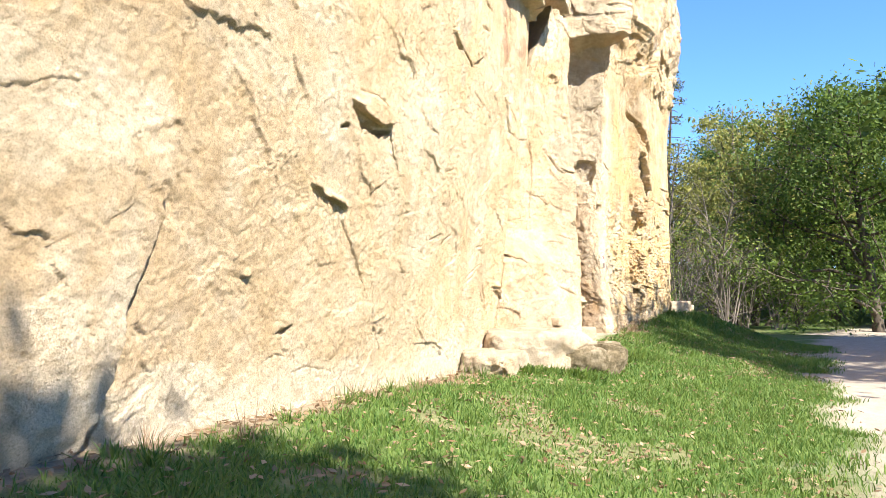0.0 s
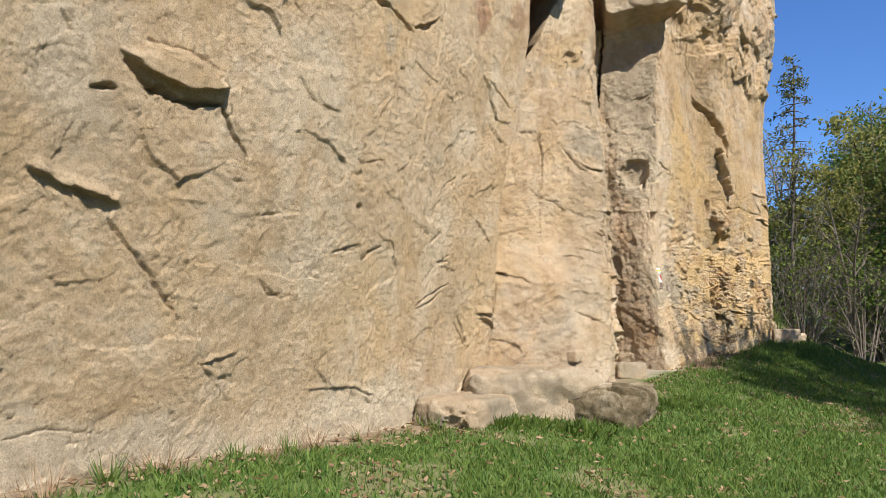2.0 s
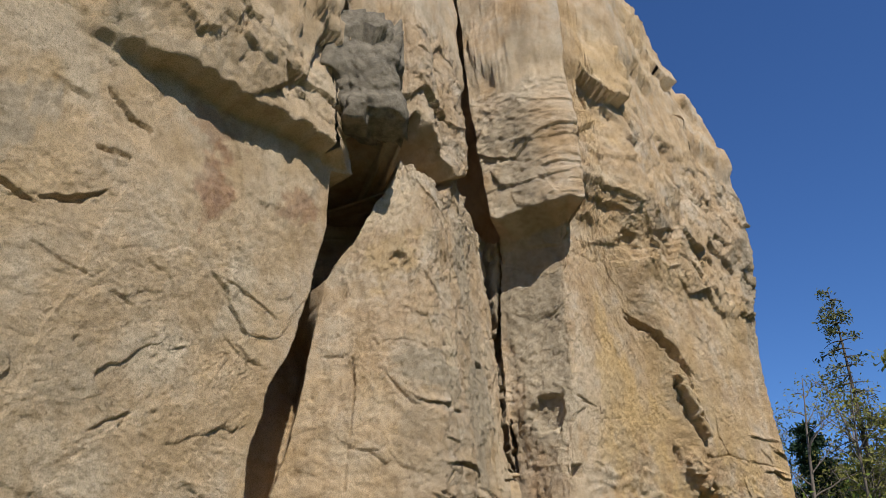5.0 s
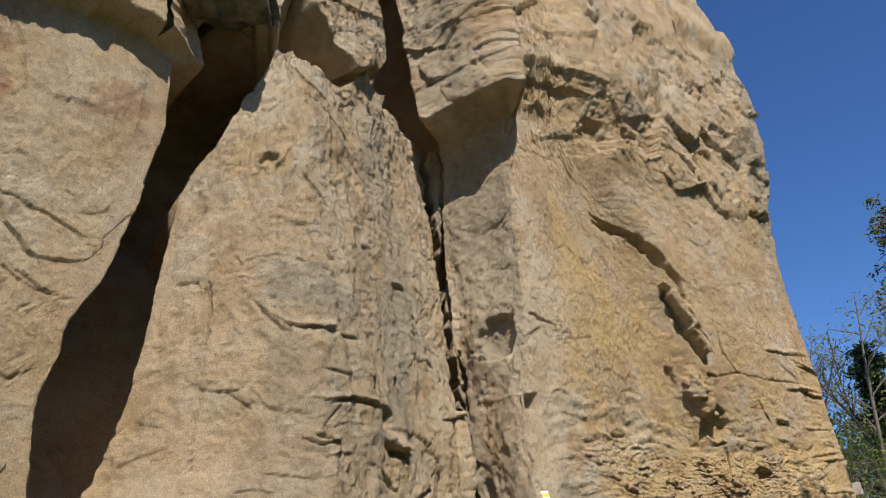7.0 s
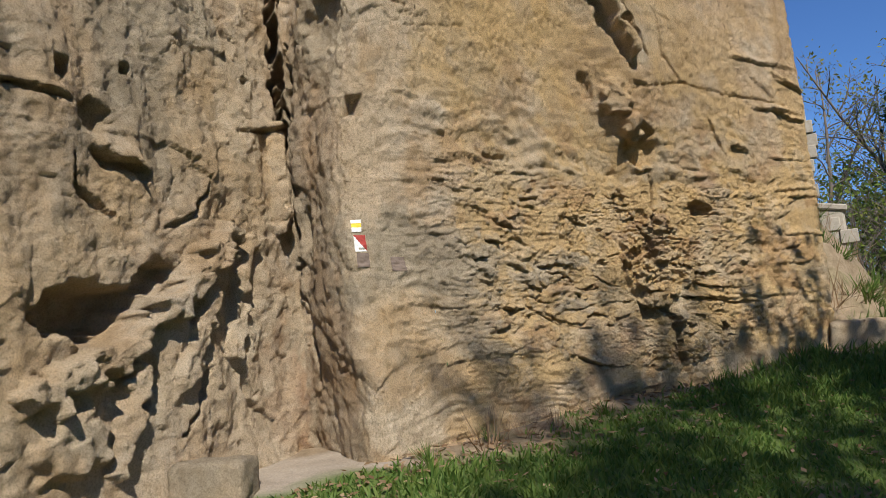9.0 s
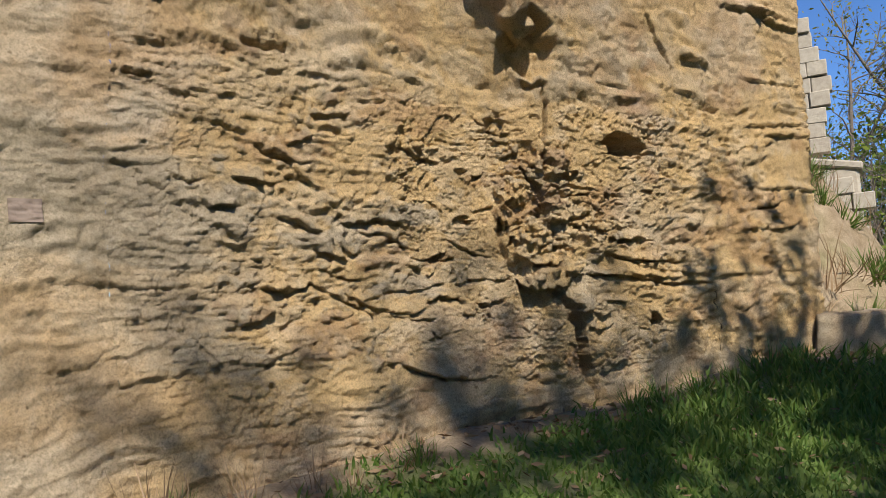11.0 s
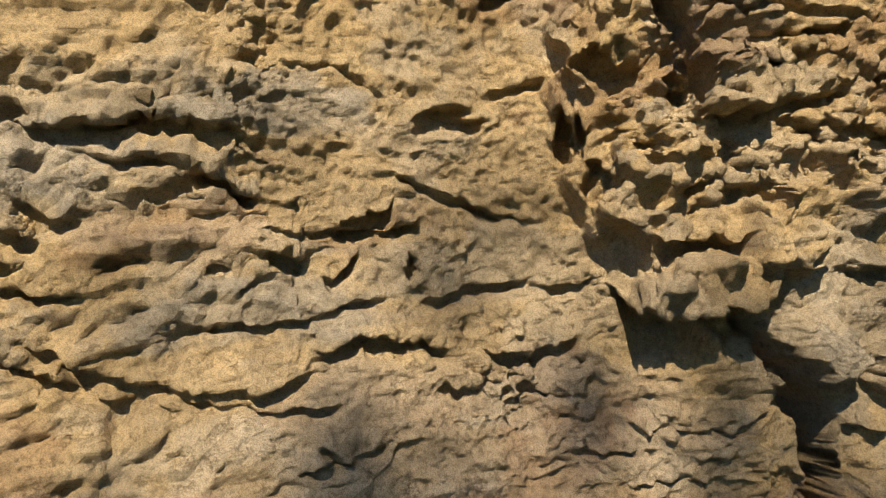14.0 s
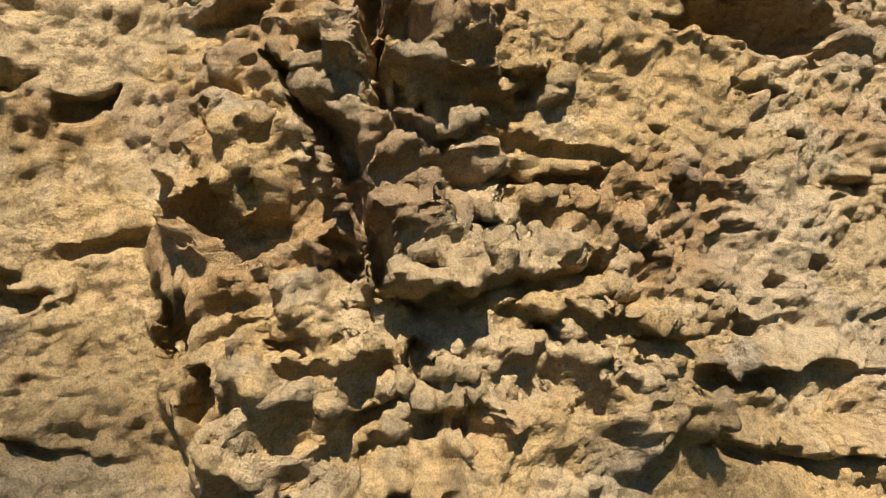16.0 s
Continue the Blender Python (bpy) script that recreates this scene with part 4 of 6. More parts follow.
    r.hole(15.14, 1.23, 0.015, 0.015, 0.03)
    r.hole(15.17, 1.42, 0.015, 0.015, 0.03)
    r.hole(16.58, 2.50, 0.055, 0.015, 0.05)
    r.bulge(15.04, 1.66, 0.183, 0.102, 0.05, under=0.0)
    r.bulge(17.21, 2.57, 0.146, 0.142, 0.06, under=0.3)
    r.bulge(17.72, 1.25, 0.194, 0.180, 0.06, under=0.3)
    # ribs of the groove
    r.ridge([(16.933, 2.355), (16.944, 2.252)], 0.09, 0.07)
    r.ridge([(16.880, 2.210), (16.920, 2.150), (16.940, 2.030), (17.000, 1.910)], 0.07, 0.063)
    r.ridge([(17.040, 2.060), (17.080, 1.940), (17.100, 1.820)], 0.1, 0.06)
    r.ridge([(17.106, 1.754), (17.220, 1.730)], 0.09, 0.084)
    r.ridge([(17.347, 1.889), (17.380, 1.790)], 0.08, 0.07)
    r.ridge([(17.180, 2.330), (17.207, 2.242), (17.240, 2.180)], 0.06, 0.056)
    r.ridge([(17.500, 2.090), (17.570, 2.030), (17.647, 1.993)], 0.1, 0.07)
    r.bulge(17.43, 1.58, 0.130, 0.120, 0.08, under=0.2)
    r.bulge(17.66, 1.55, 0.082, 0.086, 0.06, under=0.2)
    # undercuts and pits left of the groove
    r.under([(15.68, 2.16), (15.78, 2.16), (15.96, 2.18), (16.12, 2.14)], 0.075, 0.060)
    r.under([(15.80, 2.12), (15.88, 2.08), (15.96, 2.08)], 0.030, 0.020)
    r.under([(15.98, 2.04), (16.06, 2.06), (16.14, 2.00)], 0.056, 0.045)
    r.under([(15.68, 2.00), (15.74, 1.96), (15.80, 1.96)], 0.044, 0.035)
    r.under([(16.14, 1.94), (16.22, 1.92), (16.32, 1.92)], 0.030, 0.020)
    r.under([(16.32, 1.94), (16.38, 1.96), (16.44, 1.98)], 0.075, 0.060)
    r.under([(16.44, 2.04), (16.56, 2.00), (16.72, 1.94), (16.80, 1.92)], 0.038, 0.030)
    r.under([(16.16, 1.88), (16.24, 1.86)], 0.047, 0.038)
    r.under([(16.28, 1.82), (16.30, 1.80), (16.36, 1.86)], 0.038, 0.030)
    r.under([(16.50, 1.74), (16.62, 1.78), (16.72, 1.78), (16.76, 1.78)], 0.047, 0.038)
    r.under([(16.80, 1.76), (16.92, 1.78)], 0.038, 0.030)
    r.under([(15.96, 1.74), (16.02, 1.72), (16.10, 1.72), (16.18, 1.72), (16.30, 1.74), (16.42, 1.76)], 0.034, 0.027)
    r.under([(15.66, 1.72), (15.76, 1.70), (15.78, 1.66), (15.90, 1.62), (15.98, 1.60), (16.10, 1.58), (16.18, 1.60), (16.24, 1.62)], 0.047, 0.038)
    r.under([(16.24, 1.66), (16.34, 1.68), (16.48, 1.66), (16.54, 1.62)], 0.066, 0.052)
    r.under([(16.62, 1.62), (16.74, 1.60), (16.86, 1.64)], 0.047, 0.038)
    r.under([(15.96, 1.58), (16.04, 1.56), (16.16, 1.54), (16.28, 1.54)], 0.044, 0.035)
    r.under([(16.72, 1.52), (16.80, 1.50), (16.86, 1.50)], 0.030, 0.023)
    r.under([(16.52, 1.54), (16.62, 1.56)], 0.038, 0.030)
    r.under([(16.22, 1.46), (16.28, 1.42), (16.36, 1.44)], 0.031, 0.025)
    r.under([(16.96, 1.44), (17.02, 1.40), (17.08, 1.44)], 0.030, 0.020)
    r.under([(17.08, 1.42), (17.24, 1.40), (17.36, 1.46)], 0.030, 0.020)
    r.under([(16.78, 1.38), (16.98, 1.36)], 0.030, 0.020)
    r.under([(16.94, 1.28), (17.10, 1.30), (17.18, 1.28)], 0.030, 0.020)
    r.under([(17.06, 1.88), (17.18, 1.88), (17.26, 1.86)], 0.112, 0.090)
    r.under([(16.96, 1.76), (17.04, 1.72), (17.18, 1.72), (17.32, 1.72)], 0.159, 0.128)
    r.under([(17.18, 2.14), (17.30, 2.14), (17.40, 2.18), (17.58, 2.20)], 0.050, 0.040)
    r.under([(15.68, 1.84), (15.72, 1.80), (15.76, 1.82)], 0.031, 0.025)
    r.under([(15.80, 2.18), (15.86, 2.16), (15.96, 2.20)], 0.030, 0.022)
    r.under([(16.20, 2.30), (16.32, 2.30), (16.44, 2.22)], 0.030, 0.021)
    r.pit(17.12, 2.20, 0.040, 0.038, 0.062)
    r.pit(16.94, 2.26, 0.060, 0.052, 0.078)
    r.pit(16.86, 2.12, 0.030, 0.083, 0.111)
    r.pit(16.48, 1.82, 0.020, 0.040, 0.064)
    r.pit(16.06, 1.84, 0.020, 0.018, 0.040)
    r.pit(15.94, 2.20, 0.020, 0.018, 0.040)
    r.pit(16.94, 2.00, 0.040, 0.060, 0.086)
    r.pit(15.86, 1.86, 0.030, 0.018, 0.040)
    r.crack([(17.30, 1.58), (17.38, 1.50), (17.48, 1.40), (17.52, 1.28)], 0.045, 0.14)
    # groove and the pitted beds beyond it
    r.under([(17.14, 2.42), (17.24, 2.36), (17.32, 2.40), (17.44, 2.38), (17.50, 2.38), (17.62, 2.36)], 0.034, 0.028)
    r.under([(17.26, 2.48), (17.36, 2.48), (17.46, 2.50)], 0.063, 0.050)
    r.under([(17.18, 2.16), (17.28, 2.16), (17.36, 2.18), (17.50, 2.20)], 0.050, 0.040)
    r.under([(17.42, 2.14), (17.64, 2.08), (17.72, 2.08)], 0.069, 0.055)
    r.under([(17.68, 2.02), (17.80, 2.00), (17.96, 2.02)], 0.050, 0.040)
    r.under([(18.10, 2.00), (18.22, 2.00)], 0.030, 0.020)
    r.under([(17.70, 1.92), (17.82, 1.90), (17.96, 1.90)], 0.056, 0.045)
    r.under([(17.74, 1.88), (17.90, 1.86), (18.20, 1.86)], 0.030, 0.020)
    r.under([(17.70, 2.62), (17.84, 2.66), (17.98, 2.70)], 0.063, 0.050)
    r.under([(17.10, 1.98), (17.20, 2.00), (17.26, 1.96)], 0.038, 0.030)
    r.under([(16.66, 2.48), (16.76, 2.50)], 0.065, 0.052)
    r.under([(16.68, 2.24), (16.82, 2.26)], 0.033, 0.026)
    r.under([(16.62, 2.18), (16.66, 2.18)], 0.030, 0.020)
    r.under([(16.62, 1.98), (16.70, 1.94)], 0.030, 0.020)
    r.pit(16.90, 2.10, 0.020, 0.060, 0.086)
    r.pit(17.20, 2.52, 0.050, 0.050, 0.075)
    r.pit(17.32, 2.24, 0.040, 0.016, 0.038)
    r.pit(17.66, 2.20, 0.020, 0.048, 0.073)
    r.pit(17.72, 2.32, 0.050, 0.030, 0.053)
    r.pit(17.86, 2.26, 0.050, 0.016, 0.038)
    r.pit(17.84, 2.08, 0.030, 0.025, 0.048)
    r.pit(17.94, 2.16, 0.050, 0.024, 0.046)
    r.pit(17.92, 2.52, 0.070, 0.014, 0.035)
    r.pit(18.12, 2.66, 0.050, 0.045, 0.070)
    r.pit(17.22, 2.04, 0.020, 0.040, 0.064)
    r.pit(17.30, 1.94, 0.030, 0.052, 0.077)
    r.pit(17.04, 2.06, 0.030, 0.019, 0.041)
    r.pit(18.18, 2.36, 0.080, 0.024, 0.046)
    r.pit(17.68, 2.42, 0.020, 0.014, 0.035)
    r.pit(18.02, 2.44, 0.030, 0.012, 0.033)
    r.pit(18.06, 2.20, 0.040, 0.020, 0.042)
    r.pit(17.56, 2.18, 0.040, 0.006, 0.030)
    r.crack([(17.02, 2.50), (17.06, 2.44), (17.12, 2.36), (17.16, 2.24), (17.18, 2.14)], 0.019, 0.13)
    # beds before the groove and low on the face
    r.under([(14.68, 2.40), (14.80, 2.34), (14.88, 2.36)], 0.030, 0.024)
    r.under([(15.02, 2.38), (15.22, 2.36), (15.30, 2.36)], 0.038, 0.030)
    r.under([(15.24, 2.52), (15.36, 2.50), (15.52, 2.50)], 0.044, 0.035)
    r.under([(15.50, 2.78), (15.76, 2.82)], 0.052, 0.042)
    r.under([(14.90, 2.22), (15.10, 2.22)], 0.030, 0.020)
    r.under([(15.16, 1.78), (15.34, 1.74), (15.46, 1.80), (15.60, 1.72), (15.82, 1.60), (15.98, 1.56)], 0.044, 0.035)
    r.under([(15.50, 1.98), (15.74, 1.92)], 0.062, 0.050)
    r.under([(15.78, 2.10), (16.02, 2.08), (16.14, 2.00)], 0.044, 0.035)
    r.under([(15.94, 1.28), (16.14, 1.20), (16.50, 1.12), (16.76, 1.14)], 0.038, 0.030)
    r.under([(17.52, 1.78), (18.00, 1.74), (18.38, 1.68), (18.98, 1.68)], 0.061, 0.049)
    r.under([(17.72, 1.90), (18.14, 1.86), (18.66, 1.82)], 0.035, 0.028)
    r.under([(17.34, 2.16), (17.62, 2.14)], 0.045, 0.036)
    r.under([(17.28, 2.32), (17.58, 2.34)], 0.037, 0.030)
    r.under([(19.44, 2.26), (19.78, 2.30)], 0.070, 0.056)
    r.under([(16.92, 1.10), (17.24, 1.04)], 0.053, 0.042)
    r.under([(17.64, 0.82), (17.90, 0.78)], 0.075, 0.060)
    r.under([(14.76, 1.54), (14.84, 1.44), (14.92, 1.36)], 0.031, 0.025)
    r.under([(15.50, 1.88), (15.66, 1.82), (15.82, 1.80)], 0.031, 0.025)
    r.under([(16.30, 1.92), (16.50, 1.92)], 0.044, 0.035)
    r.under([(16.10, 2.68), (16.30, 2.58), (16.42, 2.56)], 0.060, 0.048)
    r.under([(16.72, 2.88), (16.82, 2.80), (16.96, 2.76)], 0.052, 0.042)
    r.under([(17.06, 3.12), (17.24, 3.10)], 0.075, 0.060)
    r.under([(17.68, 3.12), (18.04, 3.14)], 0.044, 0.035)
    r.under([(18.00, 1.36), (18.42, 1.30)], 0.030, 0.021)
    r.pit(15.14, 1.24, 0.020, 0.023, 0.045)
    r.pit(14.90, 1.26, 0.020, 0.014, 0.035)
    r.pit(15.18, 1.40, 0.020, 0.010, 0.031)
    r.pit(15.70, 2.96, 0.030, 0.020, 0.042)
    r.pit(16.58, 2.48, 0.040, 0.024, 0.046)
    r.pit(15.68, 2.68, 0.020, 0.018, 0.039)
    r.pit(16.58, 2.16, 0.100, 0.042, 0.066)
    r.pit(17.12, 2.18, 0.040, 0.042, 0.066)
    r.pit(18.18, 1.40, 0.070, 0.090, 0.119)
    r.pit(17.90, 2.70, 0.250, 0.096, 0.126)
    r.pit(16.24, 1.40, 0.070, 0.022, 0.045)
    # ledges of the pillar's front and return
    r.under([(9.28, 3.84), (9.46, 3.86), (9.70, 3.84)], 0.051, 0.040)
    r.under([(9.64, 3.24), (9.94, 3.30), (10.26, 3.24)], 0.067, 0.054)
    r.under([(9.42, 2.92), (9.68, 2.88)], 0.040, 0.032)
    r.under([(9.76, 3.84), (10.02, 3.86)], 0.051, 0.040)
    r.under([(10.44, 2.98), (10.90, 2.90)], 0.137, 0.110)
    r.under([(8.58, 3.34), (8.82, 3.36)], 0.030, 0.024)
    r.under([(9.50, 3.48), (9.90, 3.48)], 0.039, 0.032)
    r.under([(9.08, 2.64), (9.42, 2.56)], 0.030, 0.024)
    r.under([(9.40, 2.30), (9.76, 2.26)], 0.030, 0.021)
    r.under([(8.92, 2.14), (9.10, 2.16)], 0.030, 0.021)
    r.pit(10.16, 3.42, 0.050, 0.081, 0.109)
    r.pit(10.68, 3.58, 0.050, 0.055, 0.081)
    r.crack([(8.80, 4.16), (9.06, 3.90), (9.24, 3.78)], 0.023, 0.03)
    r.crack([(8.92, 1.70), (9.10, 1.64), (9.40, 1.52)], 0.015, 0.03)
    r.crack([(8.90, 3.32), (9.06, 3.16), (9.30, 3.08)], 0.016, 0.02)
    # stains, with the D face's grazing shade browned in among them
    r.pale += 0.75 * (1 - step(6.6, 7.2, U)) * (1 - step(0.7, 1.05, Z + 0.14 * fbm(U * 1.2, Z * 2, 4, 97, 0.6)))
    r.stain(r.pale, -0.9, 0.75, 0.7, 0.4, 0.7)
    r.stain(r.rust, 6.1, 5.55, 0.22, 0.4, 0.9)
    r.stain(r.rust, 7.1, 5.75, 0.25, 0.25, 0.7)
    r.stain(r.rust, 5.9, 6.2, 0.3, 0.25, 0.6)
    r.stain(r.rust, 12.3, 1.2, 0.35, 0.5, 0.55)
    r.stain(r.patina_and_shade, 4.3, 5.2, 0.3, 0.7, 0.8)
    r.stain(r.patina_and_shade, 9.4, 4.25, 0.6, 0.22, 0.85)
    r.stain(r.ochre, 8.7, 5.6, 0.6, 0.5, 0.6)
    r.stain(r.patina_and_shade, 10.9, 4.6, 0.9, 2.0, 0.7)
    r.stain(r.patina_and_shade, 13.2, 5.4, 0.5, 1.6, 0.8)
    r.stain(r.patina_and_shade, 14.6, 2.15, 0.75, 0.32, 1.0)
    r.stain(r.patina_and_shade, 15.6, 2.05, 0.28, 0.12, 1.3)
    r.stain(r.patina_and_shade, 16.1, 1.75, 0.3, 0.1, 1.4)
    r.stain(r.patina_and_shade, 16.2, 2.2, 0.22, 0.09, 1.4)
    r.stain(r.patina_and_shade, 17.55, 1.6, 0.25, 0.3, 1.0)
    r.stain(r.patina_and_shade, 18.2, 2.2, 0.5, 0.35, 0.5)
    r.stain(r.ochre, 16.5, 2.45, 0.6, 0.35, 1.2)
    r.stain(r.ochre, 15.6, 2.7, 0.8, 0.3, 1.0)
    # D face: brown laid on for the shade of the grazing sun
    r.stain(r.rust, 13.05, 1.9, 0.5, 1.3, 0.22)
    r.stain(r.rust, 13.0, 3.4, 0.45, 0.6, 0.15)
    r.stain(r.patina_and_shade, 13.9, 2.2, 0.45, 0.5, 1.0)
    r.stain(r.patina_and_shade, 14.8, 1.9, 0.5, 0.5, 0.75)
    r.stain(r.ochre, 15.3, 4.6, 1.2, 1.2, 0.8)
    r.stain(r.ochre, 16.0, 2.4, 1.2, 0.6, 0.7)
    r.stain(r.patina_and_shade, 14.9, 1.45, 0.3, 0.2, 0.9)
    r.stain(r.pale, 14.0, 0.9, 0.5, 0.35, 0.7)
    r.stain(r.pale, 12.0, 1.9, 0.4, 0.5, 0.5)
    r.stain(r.patina_and_shade, 18.3, 1.1, 0.7, 0.35, 0.8)
    r.stain(r.patina_and_shade, 20.2, 8.0, 0.7, 2.0, 0.8)


def cliff_patch(name, u, z, parent, rough=()):
    """One patch of the face; rough: rows of frequency and height of the knobbly grain laid over it."""
    r = Relief(u, z)
    common(r)
    honeycomb(r)
    features(r)
    p = plan(u, z)
    top = z > 6.2
    q = np.concatenate([p[top], r.Z[top][..., None]], 2).reshape(-1, 3)
    fade = step(6.3, 7.2, r.Z[top]) * (1 - 0.6 * step(7.6, 7.9, r.U[top]) * (1 - step(14.0, 15.0, r.U[top])))
    for freq, amp in ((0.8, 0.22), (2.4, 0.08), (7.0, 0.025)):
        f1, rid, off = cells3(q * np.array((1, 1, 1.25)), freq, 500)
        facet = (rid - 0.5) + ((rid * 83) % 1 - 0.5) * off[:, 0] + ((rid * 41) % 1 - 0.5) * off[:, 1] + ((rid * 29) % 1 - 0.5) * off[:, 2] * 1.4
        r.d[top] += amp * fade * facet.reshape(fade.shape)
    tangent = np.gradient(p, axis=1)
    span = 9
    for _ in range(2):
        pad = np.pad(tangent, ((0, 0), (span, span), (0, 0)), "edge")
        csum = np.cumsum(pad, 1)
        tangent = csum[:, 2 * span:] - csum[:, :-2 * span]
    tangent /= np.linalg.norm(tangent, axis=2, keepdims=True) + 1e-9
    out = np.stack([tangent[..., 1], -tangent[..., 0]], 2)
    grid = np.concatenate([p + out * r.d[..., None], (r.Z - r.drop)[..., None]], 2)
    normal = np.cross(np.gradient(grid, axis=1), np.gradient(grid, axis=0)).reshape(-1, 3)
    normal /= np.linalg.norm(normal, axis=1, keepdims=True) + 1e-9
    verts = grid.reshape(-1, 3)
    lump = np.zeros(len(verts))
    zone = 0.55 + 0.45 * step(13.8, 15.4, r.U).ravel() * (1 - step(3.2, 4.2, r.Z).ravel())
    zone *= 0.4 + 0.6 * np.clip(box(r.U, r.Z, 16.5, 17.8, 0.8, 3.2, 0.3), 0, 1).ravel() + (0.6 - 0.6 * box(r.U, r.Z, 16.5, 17.8, 0.8, 3.2, 0.3).ravel()) * step(-0.45, 0.35, fbm(r.U * 2.6, r.Z * 3.4, 3, 640)).ravel()
    zone *= 1 - 0.55 * sand_fill(r.U, r.Z).ravel() * step(14.2, 15.4, r.U).ravel()
    for k, (freq, amp) in enumerate(rough):
        lump += amp * vnoise3(verts, freq, 600 + k)
        if freq < 30:
            f1, rid, off = cells3(verts, freq * 1.4, 620 + k)
            lump += amp * (0.8 - 1.6 * f1) * (rid > 0.35)
    verts = verts + normal * (lump * zone)[:, None]
    me = fast_mesh(name, verts, grid_faces(len(u), len(z)), ROCK)
    # weathered grey skin on what stands proud, fresh sand in the hollows
    full = r.d + lump.reshape(r.d.shape)
    w = 12
    pad = np.pad(full, w, "edge")
    total = np.pad(pad.cumsum(0).cumsum(1), ((1, 0), (1, 0)))
    mean = (total[2 * w + 1:, 2 * w + 1:] - total[:-2 * w - 1, 2 * w + 1:] - total[2 * w + 1:, :-2 * w - 1] + total[:-2 * w - 1, :-2 * w - 1]) / (2 * w + 1) ** 2
    proud = full - mean
    eaten = step(14.2, 15.4, r.U) * (1 - step(3.2, 4.2, r.Z))
    skin = (1 - 0.7 * sand_fill(r.U, r.Z)) * step(0.001, 0.016, proud) * step(-0.25, 0.25, fbm(r.U * 5, r.Z * 6, 4, 650, 0.6))
    r.patina_and_shade = np.clip(r.patina_and_shade, 0, 1.4) * (1 - 0.4 * eaten) + 0.6 * eaten * skin
    r.pale = r.pale + 0.35 * eaten * (1 - skin) * step(0.1, 0.5, fbm(r.U * 4, r.Z * 5, 4, 655, 0.6))
    r.rust = r.rust + 0.35 * eaten * step(0.35, 0.7, fbm(r.U * 2.2, r.Z * 3.5, 4, 660, 0.6))
    for key, val in (("ochre", r.ochre), ("patina_and_shade", r.patina_and_shade), ("rust", r.rust), ("pale", r.pale)):
        float_attr(me, key, np.clip(val, 0, 1))
    return part(name, me, parent)


def spaced(*runs):
    """Coordinates from runs of (start, end, spacing); the last end is included."""
    out = []
    for a, b, s in runs:
        out.append(np.linspace(a, b, max(2, int(round((b - a) / s)) + 1))[:-1])
    return np.append(np.concatenate(out), runs[-1][1])


cliff = tagged(new("cliff"), "tall weathered ochre sandstone cliff with cracks and eaten ledges", "cliff", kind="structure")
cliff_patch("rock_face", spaced((-21, -6, 0.3), (-6, -3.5, 0.05), (-3.5, 7.24, 0.015)), spaced((-0.3, 0.3, 0.15), (0.3, 5.2, 0.014), (5.2, 7.5, 0.03), (7.5, 10, 0.1), (10, 16, 0.2)), cliff, ((13, 0.010), (28, 0.008)))
cliff_patch("rock_face", spaced((7.2, 14.4, 0.016)), spaced((-0.3, 0.3, 0.15), (0.3, 9.6, 0.018), (9.6, 16, 0.2)), cliff, ((13, 0.010), (28, 0.008)))
FINE = ((11, 0.009), (24, 0.010), (48, 0.009), (90, 0.0055))
cliff_patch("rock_face", spaced((14.4, 16.1, 0.011)), spaced((-0.3, 0.3, 0.15), (0.3, 3.1, 0.011), (3.1, 7.8, 0.022), (7.8, 10, 0.05), (10, 16, 0.2)), cliff, FINE[:3])
cliff_patch("rock_face", spaced((16.09, 18.4, 0.015)), spaced((-0.3, 0.3, 0.15), (0.3, 1.1, 0.015)), cliff, FINE[:2])
cliff_patch("rock_face", spaced((16.09, 18.4, 0.0058)), spaced((1.09, 2.95, 0.0058)), cliff, FINE)
cliff_patch("rock_face", spaced((16.09, 18.4, 0.015)), spaced((2.94, 7.8, 0.018), (7.8, 10, 0.05), (10, 16, 0.2)), cliff, FINE[:2])
cliff_patch("rock_face", spaced((18.39, 18.9, 0.012)), spaced((-0.3, 0.3, 0.15), (0.3, 3.1, 0.012), (3.1, 7.8, 0.022), (7.8, 10, 0.05), (10, 16, 0.2)), cliff, FINE[:2])
cliff_patch("rock_face", spaced((18.9, 20.4, 0.016), (20.4, 24, 0.08), (24, 34, 0.4)), spaced((-0.3, 0.3, 0.15), (0.3, 4.5, 0.018), (4.5, 10, 0.03), (10, 16, 0.12)), cliff, ((13, 0.010), (28, 0.008)))


def cliff_body():
    """The rock mass behind the face, up to its top."""
    u, z = spaced((-21, 7.3, 0.4), (7.3, 18, 0.1), (18, 34, 0.4)), np.array([15.95])
    rim = plan(u, z)[0]
    back = rim + np.array((-16.0, 5.0))
    rows = [np.column_stack([rim + (back - rim) * f, np.full(len(u), 15.95 + h)]) for f, h in ((0, 0), (0.1, 0.5), (0.3, 0.9), (0.7, 0.8), (1, 0))]
    rows.append(np.column_stack([back, np.full(len(u), -0.5)]))
    v = np.concatenate(rows)
    v[:, 2] += 0.15 * fbm(v[:, 0], v[:, 1], 3, 150)
    me = fast_mesh("rock_mass", v, grid_faces(len(u), len(rows)), ROCK)
    for key in ("ochre", "patina_and_shade", "rust", "pale"):
        float_attr(me, key, np.full(len(v), 0.3 if key == "patina_and_shade" else 0.0))
    part("rock_mass", me, cliff)


cliff_body()


# ---- ground ----
FOOT_U = np.linspace(-21, 34, 700)
FOOT = plan(FOOT_U, np.array([0.6]))[0]


